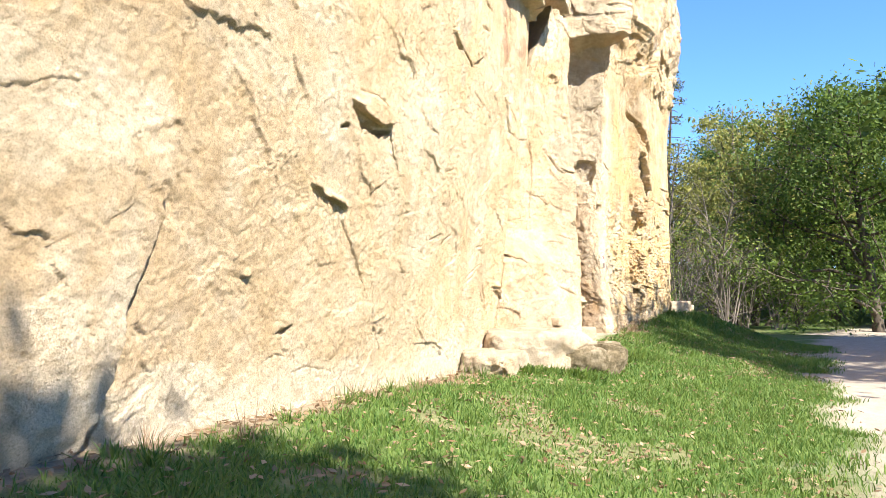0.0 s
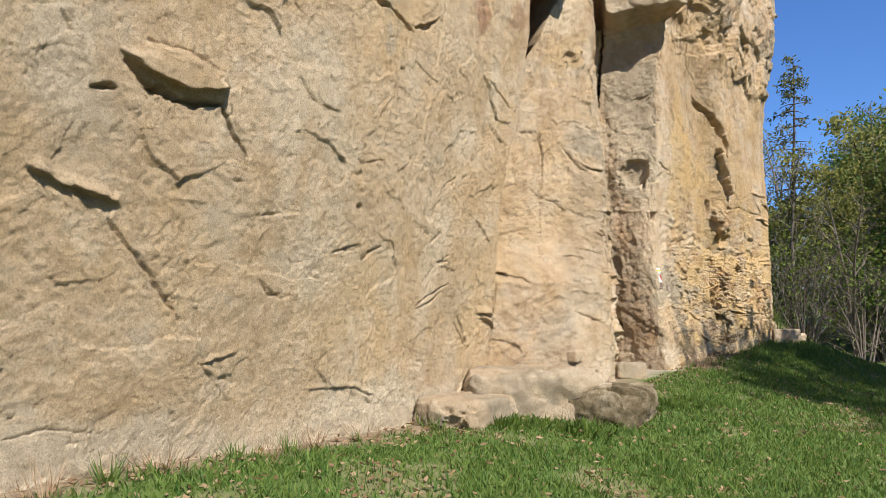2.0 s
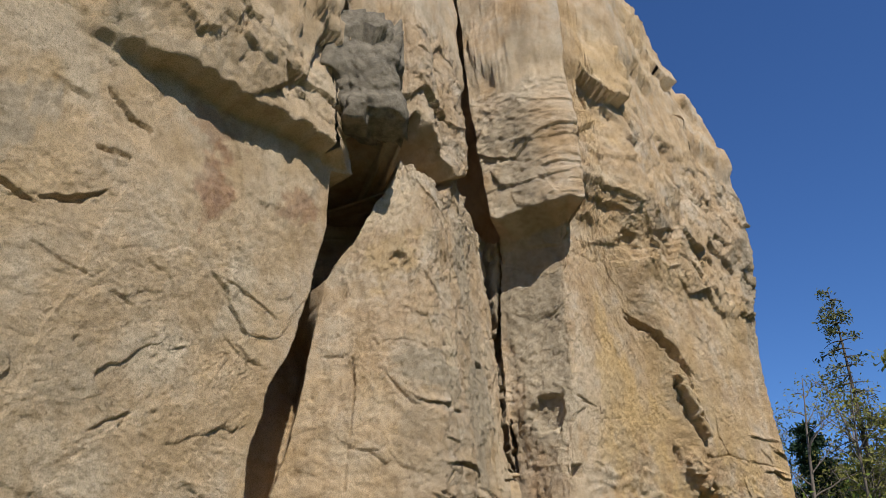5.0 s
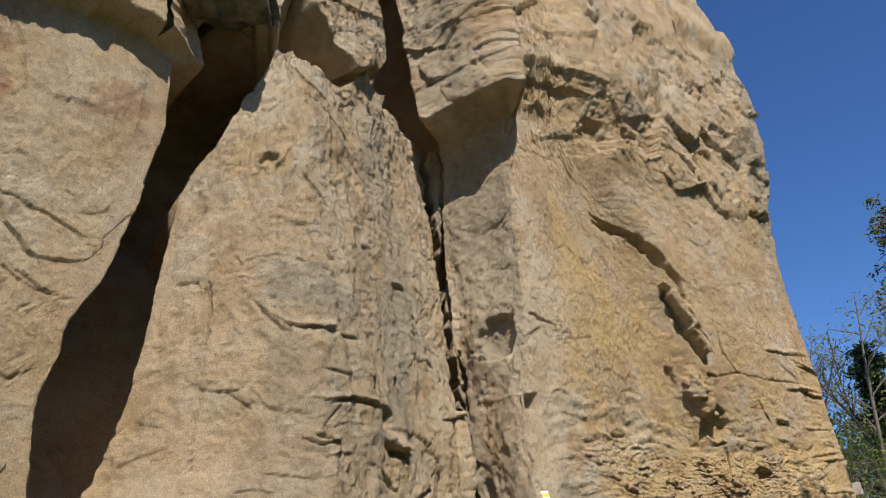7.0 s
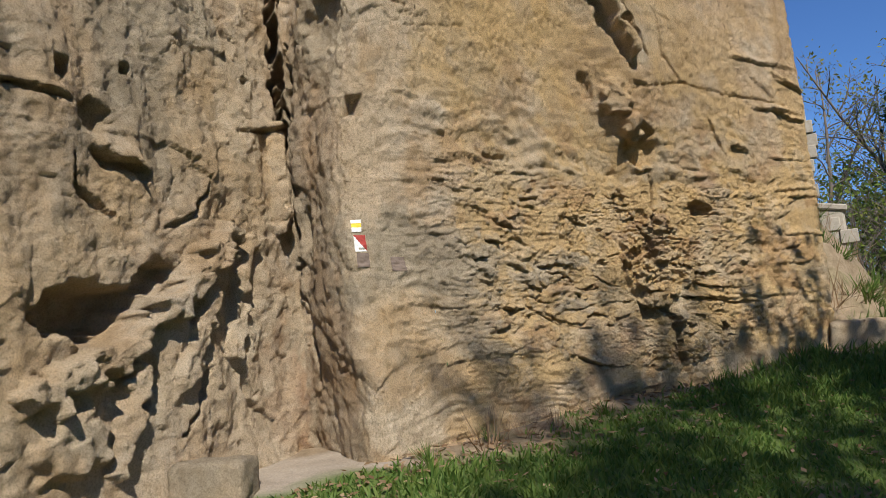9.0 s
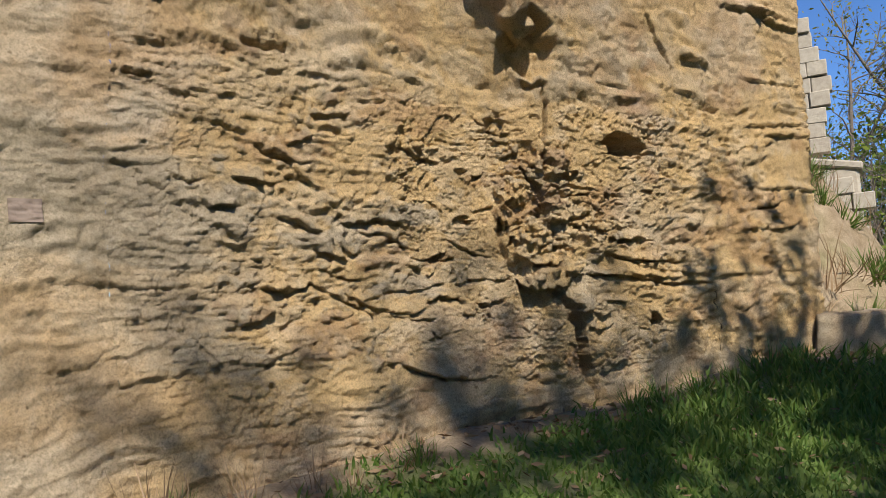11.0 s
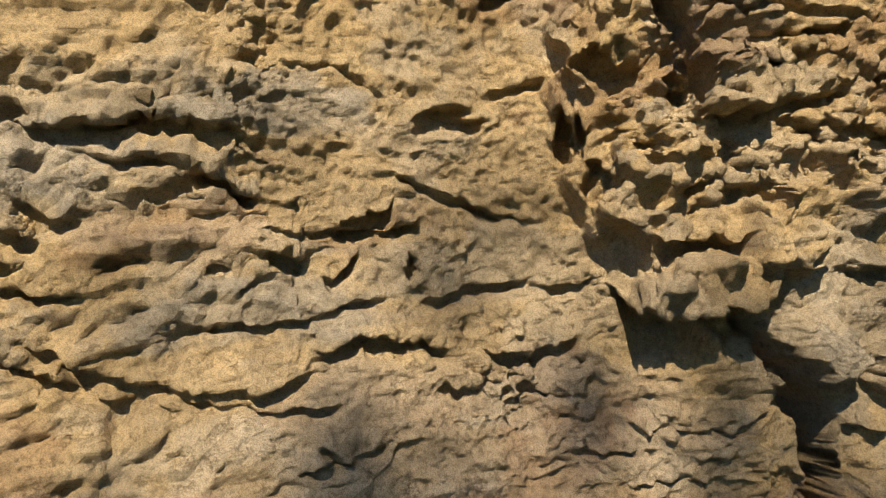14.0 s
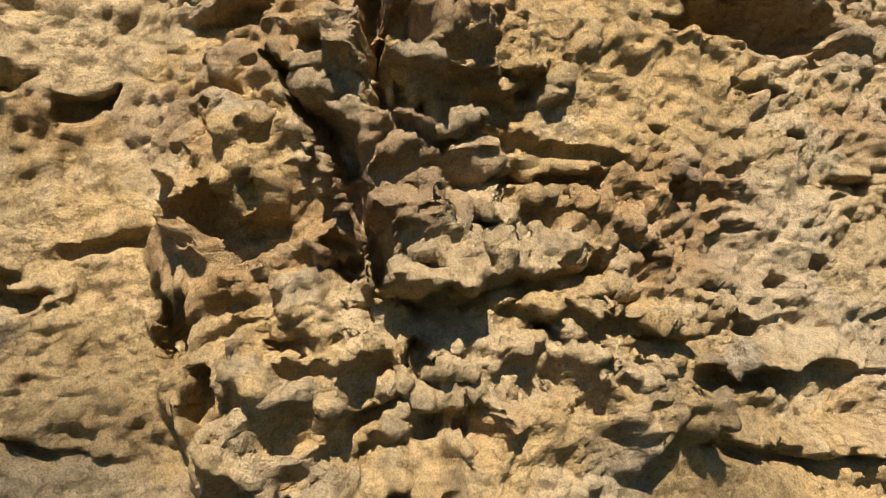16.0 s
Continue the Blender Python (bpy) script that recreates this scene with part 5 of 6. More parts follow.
def foot_distance(x, y):
    """Distance from the cliff's foot, out to 8 m."""
    best = np.full(x.shape, 99.0)
    for fx, fy in FOOT:
        best = np.minimum(best, (x - fx) ** 2 + (y - fy) ** 2)
    return np.sqrt(best)


def track_offset(x, y):
    """Metres to the right of the left edge of the sandy track."""
    edge = np.interp(y, [-30, 0, 5, 9.5, 25, 30, 60], [-0.8, 1.15, 2.75, 5.15, 12.3, 15.3, 45.0])
    return (x - edge) * 0.9


def ground_height(x, y):
    d = foot_distance(x, y)
    crest = np.interp(y, [-5, 3.5, 7, 10.5, 13, 16, 20, 22, 26], [0.8, 0.70, 0.55, 0.42, 0.48, 0.70, 0.82, 1.0, 0.8])
    h = crest * (1 - step(0.0, 4.2, d))
    h = h + 0.03 * fbm(x * 0.8, y * 0.8, 3, 200) * (1 - step(4, 40, abs(x) + abs(y) - 20))
    h = h + 0.3 * np.exp(-((x - 1.8) / 0.7) ** 2 - ((y - 12.9) / 0.35) ** 2)
    far = np.maximum(0, np.hypot(x - 8, y - 12) - 28)
    return h + 0.05 * far * (1 - step(60, 400, far))


def ground():
    x = spaced((-1500, -60, 120), (-60, -8, 4), (-8, -4, 0.25), (-4, 10, 0.08), (10, 18, 0.2), (18, 60, 2), (60, 1500, 120))
    y = spaced((-1500, -40, 120), (-40, -4, 3), (-4, 0, 0.25), (0, 24, 0.09), (24, 34, 0.25), (34, 80, 2), (80, 1500, 120))
    X, Y = np.meshgrid(x, y)
    Zg = ground_height(X, Y)
    o = track_offset(X, Y) + 0.5 * fbm(X * 0.7, Y * 0.7, 4, 210)
    track = step(-0.5, 0.35, o) * (1 - step(2.9, 3.7, o)) * step(-60, -35, -abs(Y))
    track = np.maximum(track, 1 - step(0.5, 0.9, np.hypot(X - 3.0, (Y - 16.2) * 1.3) + 0.2 * fbm(X * 3, Y * 3, 3, 219)))
    track = np.maximum(track, 1 - step(0.45, 0.9, np.hypot((X - 1.9) * 0.7, (Y - 12.95) * 1.2) + 0.25 * fbm(X * 3, Y * 3, 3, 221)))
    d = foot_distance(X, Y)
    bare = np.clip((1 - step(0.1, 0.55, d + 0.2 * fbm(X * 2, Y * 2, 3, 214))) + 0.4 * step(0.25, 0.75, fbm(X * 1.3, Y * 1.3, 4, 215, 0.6)) * (1 - step(30, 60, np.hypot(X, Y))), 0, 1)
    me = fast_mesh("ground", np.stack([X, Y, Zg], 2).reshape(-1, 3), grid_faces(len(x), len(y)), GROUND)
    float_attr(me, "track", track)
    float_attr(me, "bare", bare)
    tagged(new("ground", me), "green spring turf bank with a pale sandy track", "ground", kind="structure")


ground()


# ---- trees ----
def tube(points, radii, sides=6):
    """Vertices and faces of a tapered limb along points."""
    pts, n = np.array(points, float), len(points)
    tan = np.gradient(pts, axis=0)
    tan /= np.linalg.norm(tan, axis=1, keepdims=True) + 1e-9
    ref = np.array((0.31, 0.95, 0.05))
    a = np.cross(tan, ref)
    a /= np.linalg.norm(a, axis=1, keepdims=True) + 1e-9
    b = np.cross(tan, a)
    ang = np.linspace(0, 2 * np.pi, sides, endpoint=False)
    ring = a[:, None] * np.cos(ang)[None, :, None] + b[:, None] * np.sin(ang)[None, :, None]
    verts = pts[:, None] + ring * np.array(radii)[:, None, None]
    i, j = np.meshgrid(np.arange(n - 1), np.arange(sides), indexing="ij")
    k = (j + 1) % sides
    faces = np.stack([i * sides + j, i * sides + k, (i + 1) * sides + k, (i + 1) * sides + j], -1).reshape(-1, 4)
    return verts.reshape(-1, 3), faces


def joined(pieces):
    verts, faces, off = [], [], 0
    for v, f in pieces:
        verts.append(v)
        faces.append(f + off)
        off += len(v)
    return np.concatenate(verts), np.concatenate(faces)


def limb(rng, start, direction, length, bend, droop=0.0, steps=6):
    pts, d, p = [np.array(start)], np.array(direction, float), np.array(start, float)
    for _ in range(steps):
        d = d + rng.normal(0, bend, 3) + np.array((0, 0, -droop))
        d /= np.linalg.norm(d)
        p = p + d * length / steps
        pts.append(p)
    return pts


def leaf_cards(rng, centres, count, spread, size):
    """Small folded leaves, each an island of its own, scattered round the centres."""
    c = centres[rng.integers(0, len(centres), count)] + rng.normal(0, 1, (count, 3)) * spread * np.array((1, 1, 0.6))
    a, b = rng.normal(0, 1, (count, 3)), rng.normal(0, 1, (count, 3))
    a /= np.linalg.norm(a, axis=1, keepdims=True)
    b -= a * (a * b).sum(1, keepdims=True)
    b /= np.linalg.norm(b, axis=1, keepdims=True)
    s = size * rng.uniform(0.6, 1.4, (count, 1))
    v = np.stack([c - a * s, c - b * s * 0.45, c + a * s, c + b * s * 0.45], 1).reshape(-1, 3)
    return v, np.arange(count * 4).reshape(-1, 4)


def tree(name, seed, height, spread, leaves, leaf_size, leaf_mat, bark, label, trunk_r=0.16, first=0.25, stems=1, limbs=16, rise=0.5, scatter=0.35, lean=(0, 0), category="tree"):
    rng = np.random.default_rng(seed)
    wood, twigs, tips = [], [], []
    for s in range(stems):
        side = rng.normal(0, 0.16 if stems > 1 else 0.04, 2) + np.array(lean)
        trunk = limb(rng, (0.25 * s * side[0], 0.25 * s * side[1], -0.2), (side[0], side[1], 1), height * rng.uniform(0.85, 1.0) + 0.2, 0.05, steps=9)
        wood.append(tube(trunk, np.linspace(trunk_r, trunk_r * 0.12, len(trunk)), 8))
        trunk = np.array(trunk)
        for k in range(limbs // stems):
            f = first + (0.97 - first) * (k + rng.random()) / (limbs // stems)
            i = f * (len(trunk) - 1)
            p = trunk[int(i)] + (trunk[min(int(i) + 1, len(trunk) - 1)] - trunk[int(i)]) * (i % 1)
            ang = rng.uniform(0, 2 * np.pi)
            out = spread * (1.05 - 0.75 * max(0, (f - 0.45) / 0.55)) * rng.uniform(0.65, 1.1)
            d = np.array((math.cos(ang), math.sin(ang), rise * rng.uniform(0.5, 1.5)))
            main = limb(rng, p, d / np.linalg.norm(d), out, 0.16)
            r0 = trunk_r * 0.42 * (1.1 - 0.7 * f)
            wood.append(tube(main, np.linspace(r0, r0 * 0.2, len(main)), 5))
            tips.extend(main[3:])
            for _ in range(5):
                q = main[rng.integers(2, len(main))]
                dd = d / np.linalg.norm(d) + rng.normal(0, 0.6, 3)
                sub = limb(rng, q, dd / np.linalg.norm(dd), out * rng.uniform(0.25, 0.5), 0.22, steps=4)
                twigs.append(tube(sub, np.linspace(r0 * 0.35, r0 * 0.08, len(sub)), 4))
                tips.extend(sub[1:])
                for _ in range(2):
                    q2 = sub[rng.integers(1, len(sub))]
                    dd = rng.normal(0, 1, 3) + np.array((0, 0, 0.4))
                    sub2 = limb(rng, q2, dd / np.linalg.norm(dd), out * rng.uniform(0.1, 0.25), 0.25, steps=3)
                    twigs.append(tube(sub2, np.linspace(r0 * 0.14, r0 * 0.05, len(sub2)), 3))
                    tips.append(sub2[-1])
    top = tagged(new(name), label, category)
    part("trunk", fast_mesh("trunk", *joined(wood), bark), top)
    part("branchwork", fast_mesh("branchwork", *joined(twigs), bark), top)
    if leaves:
        v, f = leaf_cards(rng, np.array(tips), leaves, scatter, leaf_size)
        part("crown", fast_mesh("crown", v, f, leaf_mat, False), top)
    return top


def conifer(name, seed, height, spread, leaf_mat, label, first=0.2, whorls=22, droop=0.10, sparse=1.0, needles=9000, size=0.07, lean=(0, 0)):
    rng = np.random.default_rng(seed)
    trunk = limb(rng, (0, 0, -0.2), (lean[0], lean[1], 1), height, 0.015, steps=10)
    wood, tips = [tube(trunk, np.linspace(0.16, 0.015, len(trunk)), 8)], []
    for k in range(whorls):
        f = first + (0.99 - first) * k / whorls
        z = f * height
        for _ in range(rng.integers(2, 5)):
            ang = rng.uniform(0, 2 * np.pi)
            out = spread * (1.08 - f) ** 0.8 * rng.uniform(0.5, 1.1)
            base = np.array(trunk[min(int(f * 10), 9)])
            base[2] = z
            main = limb(rng, base, (math.cos(ang), math.sin(ang), 0.15), out, 0.06, droop)
            wood.append(tube(main, np.linspace(0.03, 0.006, len(main)), 4))
            if rng.random() < sparse:
                for m in main[2:]:
                    tips.append(m)
                    tips.append(m + np.array((0, 0, -0.25 * rng.random())))
    top = tagged(new(name), label, "tree")
    part("trunk", fast_mesh("trunk", *joined(wood), BARK), top)
    v, f = leaf_cards(rng, np.array(tips), needles, 0.16, size)
    part("crown", fast_mesh("crown", v, f, leaf_mat, False), top)
    return top


def ground_z(x, y):
    return float(ground_height(np.array([x]), np.array([y]))[0])


def stand(ob, x, y, turn=0.0, size=1.0):
    ob.matrix_basis = pose(x, y, ground_z(x, y), 0, 0, turn) @ Matrix.Diagonal((size, size, size, 1))
    return ob


def again(ob, x, y, turn, size=1.0):
    c = copy_thing(ob, pose(x, y, ground_z(x, y), 0, 0, turn))
    c.scale = (size, size, size)
    return c


beech = stand(tree("beech_tree", 1, 12.0, 4.6, 24000, 0.085, LEAF_BEECH, BARK, "broad beech in fresh green leaf at the wood's edge", 0.24, 0.08, 1, 30, 0.35, 0.45), 17.5, 30.0)
again(beech, 24.5, 33.0, 120, 1.05)
again(beech, 20.5, 39.0, 220, 1.15)
again(beech, 28.5, 38.5, 20, 1.1)
again(beech, 25.0, 45.0, 300, 1.2)
again(beech, 18.5, 50.0, 160, 1.15)
maple = stand(tree("maple_tree", 2, 10.2, 2.9, 6500, 0.11, LEAF_YELLOW, BARK, "many-stemmed tree with yellow-green spring buds", 0.12, 0.3, 4, 32, 0.9, 0.35), 14.8, 35.5)
again(maple, 12.0, 40.0, 100, 0.9)
again(maple, 18.0, 45.0, 40, 1.15)
bare = stand(tree("bare_tree", 3, 12.5, 3.0, 900, 0.08, LEAF_YELLOW, TWIG, "still leafless tree with fine purple-grey twigs", 0.15, 0.3, 2, 30, 0.9, 0.4), 17.0, 41.0)
again(bare, 10.5, 34.0, 70, 0.72)
again(bare, 9.0, 38.0, 140, 0.85)
again(bare, 7.0, 43.0, 200, 0.9)
again(bare, 13.0, 46.0, 260, 1.05)
again(bare, 11.5, 31.0, 310, 0.55)
for k in range(6):
    again(bare, 6 + 5.0 * k, 50 + 4 * ((k * 7) % 3), 37 * k, 0.95 + 0.05 * (k % 4))
for k in range(3):
    again(beech, 15 + 9.0 * k, 58 + 3 * ((k * 5) % 3), 51 * k, 0.85)
hazel = stand(tree("hazel_bush", 4, 4.6, 2.3, 3200, 0.08, LEAF_BEECH, BARK, "dark green undergrowth bush at the wood's edge", 0.05, 0.05, 5, 30, 0.7, 0.4, category="bush"), 13.0, 33.0)
for k, (hx, hy, hs) in enumerate(((16.0, 33.5, 0.9), (19.5, 33.0, 1.0), (22.5, 31.0, 1.1), (10.2, 37.0, 1.0), (14.2, 39.0, 1.2), (18.0, 37.5, 1.2), (22.0, 36.0, 1.3), (26.5, 35.5, 1.3), (8.0, 41.0, 1.1), (12.0, 44.0, 1.4), (16.5, 43.0, 1.3), (21.0, 43.5, 1.5), (26.0, 42.0, 1.5), (5.0, 46.0, 1.4), (9.0, 48.0, 1.5), (29.0, 38.0, 1.4), (25.0, 39.0, 1.5), (19.0, 40.5, 1.4), (23.5, 46.0, 1.8), (17.0, 48.0, 1.8), (30.0, 44.0, 1.8), (27.0, 49.0, 2.0), (20.5, 51.0, 2.0))):
    again(hazel, hx, hy, 67 * k, hs)
thicket = stand(tree("thorn_thicket", 5, 3.8, 2.2, 500, 0.06, LEAF_SPRING, TWIG, "bare grey-brown thorn thicket of thin arching stems", 0.035, 0.05, 7, 42, 0.8, 0.4, category="bush"), 11.2, 29.5)
for k, (hx, hy, hs) in enumerate(((9.6, 30.5, 1.0), (12.6, 31.2, 1.0), (8.6, 33.0, 1.2), (10.4, 32.6, 1.2), (14.2, 31.8, 0.9), (7.6, 36.0, 1.4))):
    again(thicket, hx, hy, 83 * k, hs)
larch = stand(conifer("larch_tree", 6, 14.4, 2.6, LARCH, "tall thin larch with drooping yellow-green twigs", 0.42, 22, 0.12, 0.6, 2000, 0.08, (0.06, 0.0)), 11.2, 38.5)
spruce = stand(conifer("spruce_tree", 7, 9.0, 2.4, NEEDLE, "dark green spruce behind the cliff's end", 0.1, 24, 0.07, 1.0, 12000, 0.09), 10.4, 41.0)
again(spruce, 22.0, 47.0, 40, 1.3)
# trees beside the track, whose shade lies on bank and rock
shade = stand(tree("oak_tree", 8, 11.5, 3.6, 12000, 0.14, LEAF_BEECH, BARK, "dense dark oak that shades the track", 0.22, 0.3, 1, 24, 0.35, 0.45), 14.2, 14.6)
again(shade, 17.5, 18.5, 160, 1.0)
again(shade, 18.5, 13.0, 200, 1.1)


slender = stand(tree("hornbeam_tree", 9, 13.0, 1.5, 2600, 0.11, LEAF_BEECH, BARK, "slender hornbeam in thin spring leaf across the track", 0.18, 0.25, 1, 30, 0.6, 0.3), 17.0, 8.0)
SUN_RUN = SUN_TO / math.hypot(SUN_TO.x, SUN_TO.y)


def shading(thing, u, z, away, turn):
    """Stands a tree out across the track, as tall as lets its crown shade the face up to u, z."""
    leaves = np.array([v.co for c in thing.children for v in c.data.vertices])
    px, py = plan(np.array([u]), np.array([z]))[0, 0]
    x, y = px + SUN_RUN.x * away, py + SUN_RUN.y * away
    c, q = math.cos(radians(turn)), math.sin(radians(turn))
    toward = -SUN_RUN.x * (c * leaves[:, 0] - q * leaves[:, 1]) - SUN_RUN.y * (q * leaves[:, 0] + c * leaves[:, 1])
    reach = np.percentile(leaves[:, 2] + SUN_RUN.z * toward, 99.9)
    again(thing, x, y, turn, (z + SUN_RUN.z * away - ground_z(x, y)) / reach)


for u, z, away, turn in ((16.45, 2.0, 16.5, 250), (15.6, 1.15, 17.5, 40)):
    shading(slender, u, z, away, turn)
# unseen oak added only to throw shade low on the near wall
shading(shade, -3.1, 2.0, 11.5, 130)


# ---- rocks at the cliff's foot ----
def boulder(name, x, y, z, sx, sy, sz, turn, seed, label, mat=None, flat=0.5, lumps=0.12):
    """A worn block: a rounded box, roughened."""
    n = 34 if max(sx, sy) > 0.7 else 18
    a = np.linspace(-1, 1, n)
    verts, faces, off = [], [], 0
    for axis in range(3):
        for sign in (-1, 1):
            A, B = np.meshgrid(a, a)
            p = np.stack([A, B, np.full(A.shape, float(sign))], 2).reshape(-1, 3)
            p = np.roll(p, axis, 1)
            q = p / (np.sum(np.abs(p) ** 8, 1, keepdims=True) ** (1 / 8))
            verts.append(q)
            f = grid_faces(n, n) + off
            faces.append(f if sign > 0 else f[:, ::-1])
            off += n * n
    v, f = np.concatenate(verts), np.concatenate(faces)
    shape = v * np.array((sx, sy, sz)) / 2 + seed
    f1, rid, off = cells3(shape, 2.6, seed)
    r = 1 + lumps * (0.6 * vnoise3(shape, 1.7, seed) + (rid - 0.5) + ((rid * 83) % 1 - 0.5) * off[:, 0] + ((rid * 41) % 1 - 0.5) * off[:, 1] + ((rid * 29) % 1 - 0.5) * off[:, 2])
    r += 0.03 * vnoise3(shape, 5, seed + 1) + 0.03 * vnoise3(shape, 12, seed + 2) + 0.015 * vnoise3(shape, 26, seed + 3)
    key = np.unique(np.round(v, 5), axis=0, return_inverse=True)[1].ravel()
    first = np.zeros(key.max() + 1, int)
    first[key[::-1]] = np.arange(len(key))[::-1]
    f, v, r = key[f], v[first], r[first]
    v = v * r[:, None] * np.array((sx, sy, sz)) / 2
    me = fast_mesh(name, v, f, mat or ROCK)
    for key in ("ochre", "rust"):
        float_attr(me, key, np.zeros(len(v)))
    nz = step(-0.2, 0.6, fbm(v[:, 0] * 2 + seed, v[:, 1] * 2 + v[:, 2], 3, seed + 9))
    float_attr(me, "patina_and_shade", 0.35 + 0.65 * nz)
    float_attr(me, "pale", 0.25 * (1 - nz))
    ob = tagged(new(name, me), label, "rock")
    ob.matrix_basis = pose(x, y, z, 0, 0, turn)
    return ob


def dark_rock_material():
    m, t, b = material("dark_lichened_rock", 0.95, 0.2)
    c = ramp(t, noise_tex(t, 7, 7, 0.72), [(0.36, (0.15, 0.125, 0.09)), (0.64, (0.33, 0.28, 0.21))])
    t.links.new(c, b.inputs["Base Color"])
    n1 = bump(t, b, noise_tex(t, 18, 8, 0.75), 1.0, 0.05)
    bump(t, b, noise_tex(t, 110, 4, 0.75), 1.0, 0.01, n1)
    return m


DARK_ROCK = dark_rock_material()


def mossy_rock_material():
    m, t, b = material("mossy_rock", 0.95, 0.15)
    c = ramp(t, noise_tex(t, 3.5, 7, 0.7), [(0.36, (0.12, 0.092, 0.052)), (0.5, (0.21, 0.165, 0.10)), (0.64, (0.42, 0.34, 0.235))])
    streak = ramp(t, noise_tex(t, 9, 5, 0.7, (1, 1, 0.35)), [(0.35, (0.6, 0.6, 0.55)), (0.6, (1.0, 1.0, 1.0))])
    c = mix(t, 1.0, c, streak, "MULTIPLY")
    t.links.new(c, b.inputs["Base Color"])
    n1 = bump(t, b, noise_tex(t, 14, 8, 0.72), 1.0, 0.04)
    bump(t, b, noise_tex(t, 110, 4, 0.75), 1.0, 0.01, n1)
    return m


MOSSY_ROCK = mossy_rock_material()
boulder("rock_shelf", 1.45, 12.3, 0.42, 1.75, 1.25, 1.1, 14, 400, "large grey worn rock shelf at the foot of the pillar", None, lumps=0.11)
boulder("rock_shelf", 2.1, 12.55, 0.27, 1.75, 1.4, 0.92, -12, 404, "dark mossy rock shelf sunk into the turf", MOSSY_ROCK, lumps=0.10)
boulder("rock_shelf", 0.86, 11.45, 0.5, 0.8, 1.5, 0.46, -20, 410, "low pale sandstone slab along the cliff's foot", None, lumps=0.14)
boulder("boulder", 2.85, 15.45, 0.66, 0.5, 0.42, 0.46, 20, 420, "pale cut sandstone block lying at the foot")
boulder("boulder", 1.35, 13.0, 1.12, 0.3, 0.25, 0.22, 10, 425, "small broken stone on the rock shelf")
boulder("boulder", 1.7, 13.15, 1.1, 0.22, 0.2, 0.18, 60, 426, "small broken stone on the rock shelf")
boulder("boulder", 2.0, 13.2, 1.08, 0.2, 0.2, 0.15, 60, 427, "small broken stone on the rock shelf")
boulder("chockstone", 1.85, 13.15, 7.9, 0.95, 0.85, 1.7, 25, 430, "dark grey rough chockstone wedged above the pillar", DARK_ROCK, lumps=0.3)
boulder("boulder", 6.9, 22.1, 1.05, 0.7, 0.6, 0.55, 15, 440, "pale squared stone at the cliff's end")
boulder("boulder", 7.3, 22.8, 1.0, 0.6, 0.5, 0.4, 40, 441, "pale squared stone at the cliff's end")


# ---- painted trail marks ----
def paint_material(name, colour):
    m, t, b = material(name, 0.7, 0.3)
    c = ramp(t, noise_tex(t, 60, 4, 0.7), [(0.25, tuple(0.55 * v for v in colour)), (0.45, colour), (1.0, colour)])
    t.links.new(c, b.inputs["Base Color"])
    bump(t, b, noise_tex(t, 120, 3, 0.7), 0.5, 0.002)
    return m


WHITE_PAINT = paint_material("white_paint", (0.78, 0.77, 0.73))
YELLOW_PAINT = paint_material("yellow_paint", (0.75, 0.52, 0.05))
RED_PAINT = paint_material("red_paint", (0.36, 0.05, 0.04))
FADED_PAINT = paint_material("faded_paint", (0.20, 0.15, 0.12))


def on_cliff(name, u0, u1, z0, z1, mat, parent, keep=None, lift=0.006, label=""):
    """A thin coat of paint that follows the rock between u0, u1 and z0, z1."""
    u, z = np.linspace(u0 - 0.25, u1 + 0.25, 90), np.linspace(z0 - 0.1, z1 + 0.1, 60)
    r = Relief(u, z)
    common(r)
    honeycomb(r)
    features(r)
    p = plan(u, z)
    tangent = np.gradient(p, axis=1)
    tangent = np.mean(tangent[:, (u > u0) & (u < u1)], axis=1, keepdims=True) + 0 * tangent
    tangent /= np.linalg.norm(tangent, axis=2, keepdims=True)
    out = np.stack([tangent[..., 1], -tangent[..., 0]], 2)
    xy = p + out * (r.d[..., None] + lift)
    v = np.concatenate([xy, r.Z[..., None]], 2).reshape(-1, 3)
    f = grid_faces(len(u), len(z))
    cu, cz = r.U.ravel()[f].mean(1), r.Z.ravel()[f].mean(1)
    inside = (cu > u0) & (cu < u1) & (cz > z0) & (cz < z1)
    if keep:
        inside &= keep((cu - u0) / (u1 - u0), (cz - z0) / (z1 - z0))
    f = f[inside]
    used, inv = np.unique(f, return_inverse=True)
    return part(name, fast_mesh(name, v[used], inv.reshape(f.shape), mat), parent, label)


yellow_mark = tagged(new("trail_mark"), "painted trail mark of white, yellow and white stripes on rock", "trail mark")
on_cliff("white_stripe", 13.66, 13.76, 2.475, 2.505, WHITE_PAINT, yellow_mark)
on_cliff("yellow_stripe", 13.66, 13.76, 2.44, 2.475, YELLOW_PAINT, yellow_mark, label="bright yellow paint stripe")
on_cliff("white_stripe", 13.66, 13.76, 2.408, 2.44, WHITE_PAINT, yellow_mark)
red_mark = tagged(new("trail_mark"), "painted trail mark of a white triangle on a red square", "trail mark")
on_cliff("white_triangle", 13.67, 13.79, 2.25, 2.38, WHITE_PAINT, red_mark, lambda a, b: b < 1 - a)
on_cliff("red_triangle", 13.67, 13.79, 2.25, 2.38, RED_PAINT, red_mark, lambda a, b: b >= 1 - a, label="dull red paint triangle")
on_cliff("faded_square", 13.68, 13.80, 2.13, 2.24, FADED_PAINT, red_mark, label="faded brown paint remnant")
old_mark = tagged(new("old_trail_mark"), "faded grey square of an old trail mark", "trail mark")
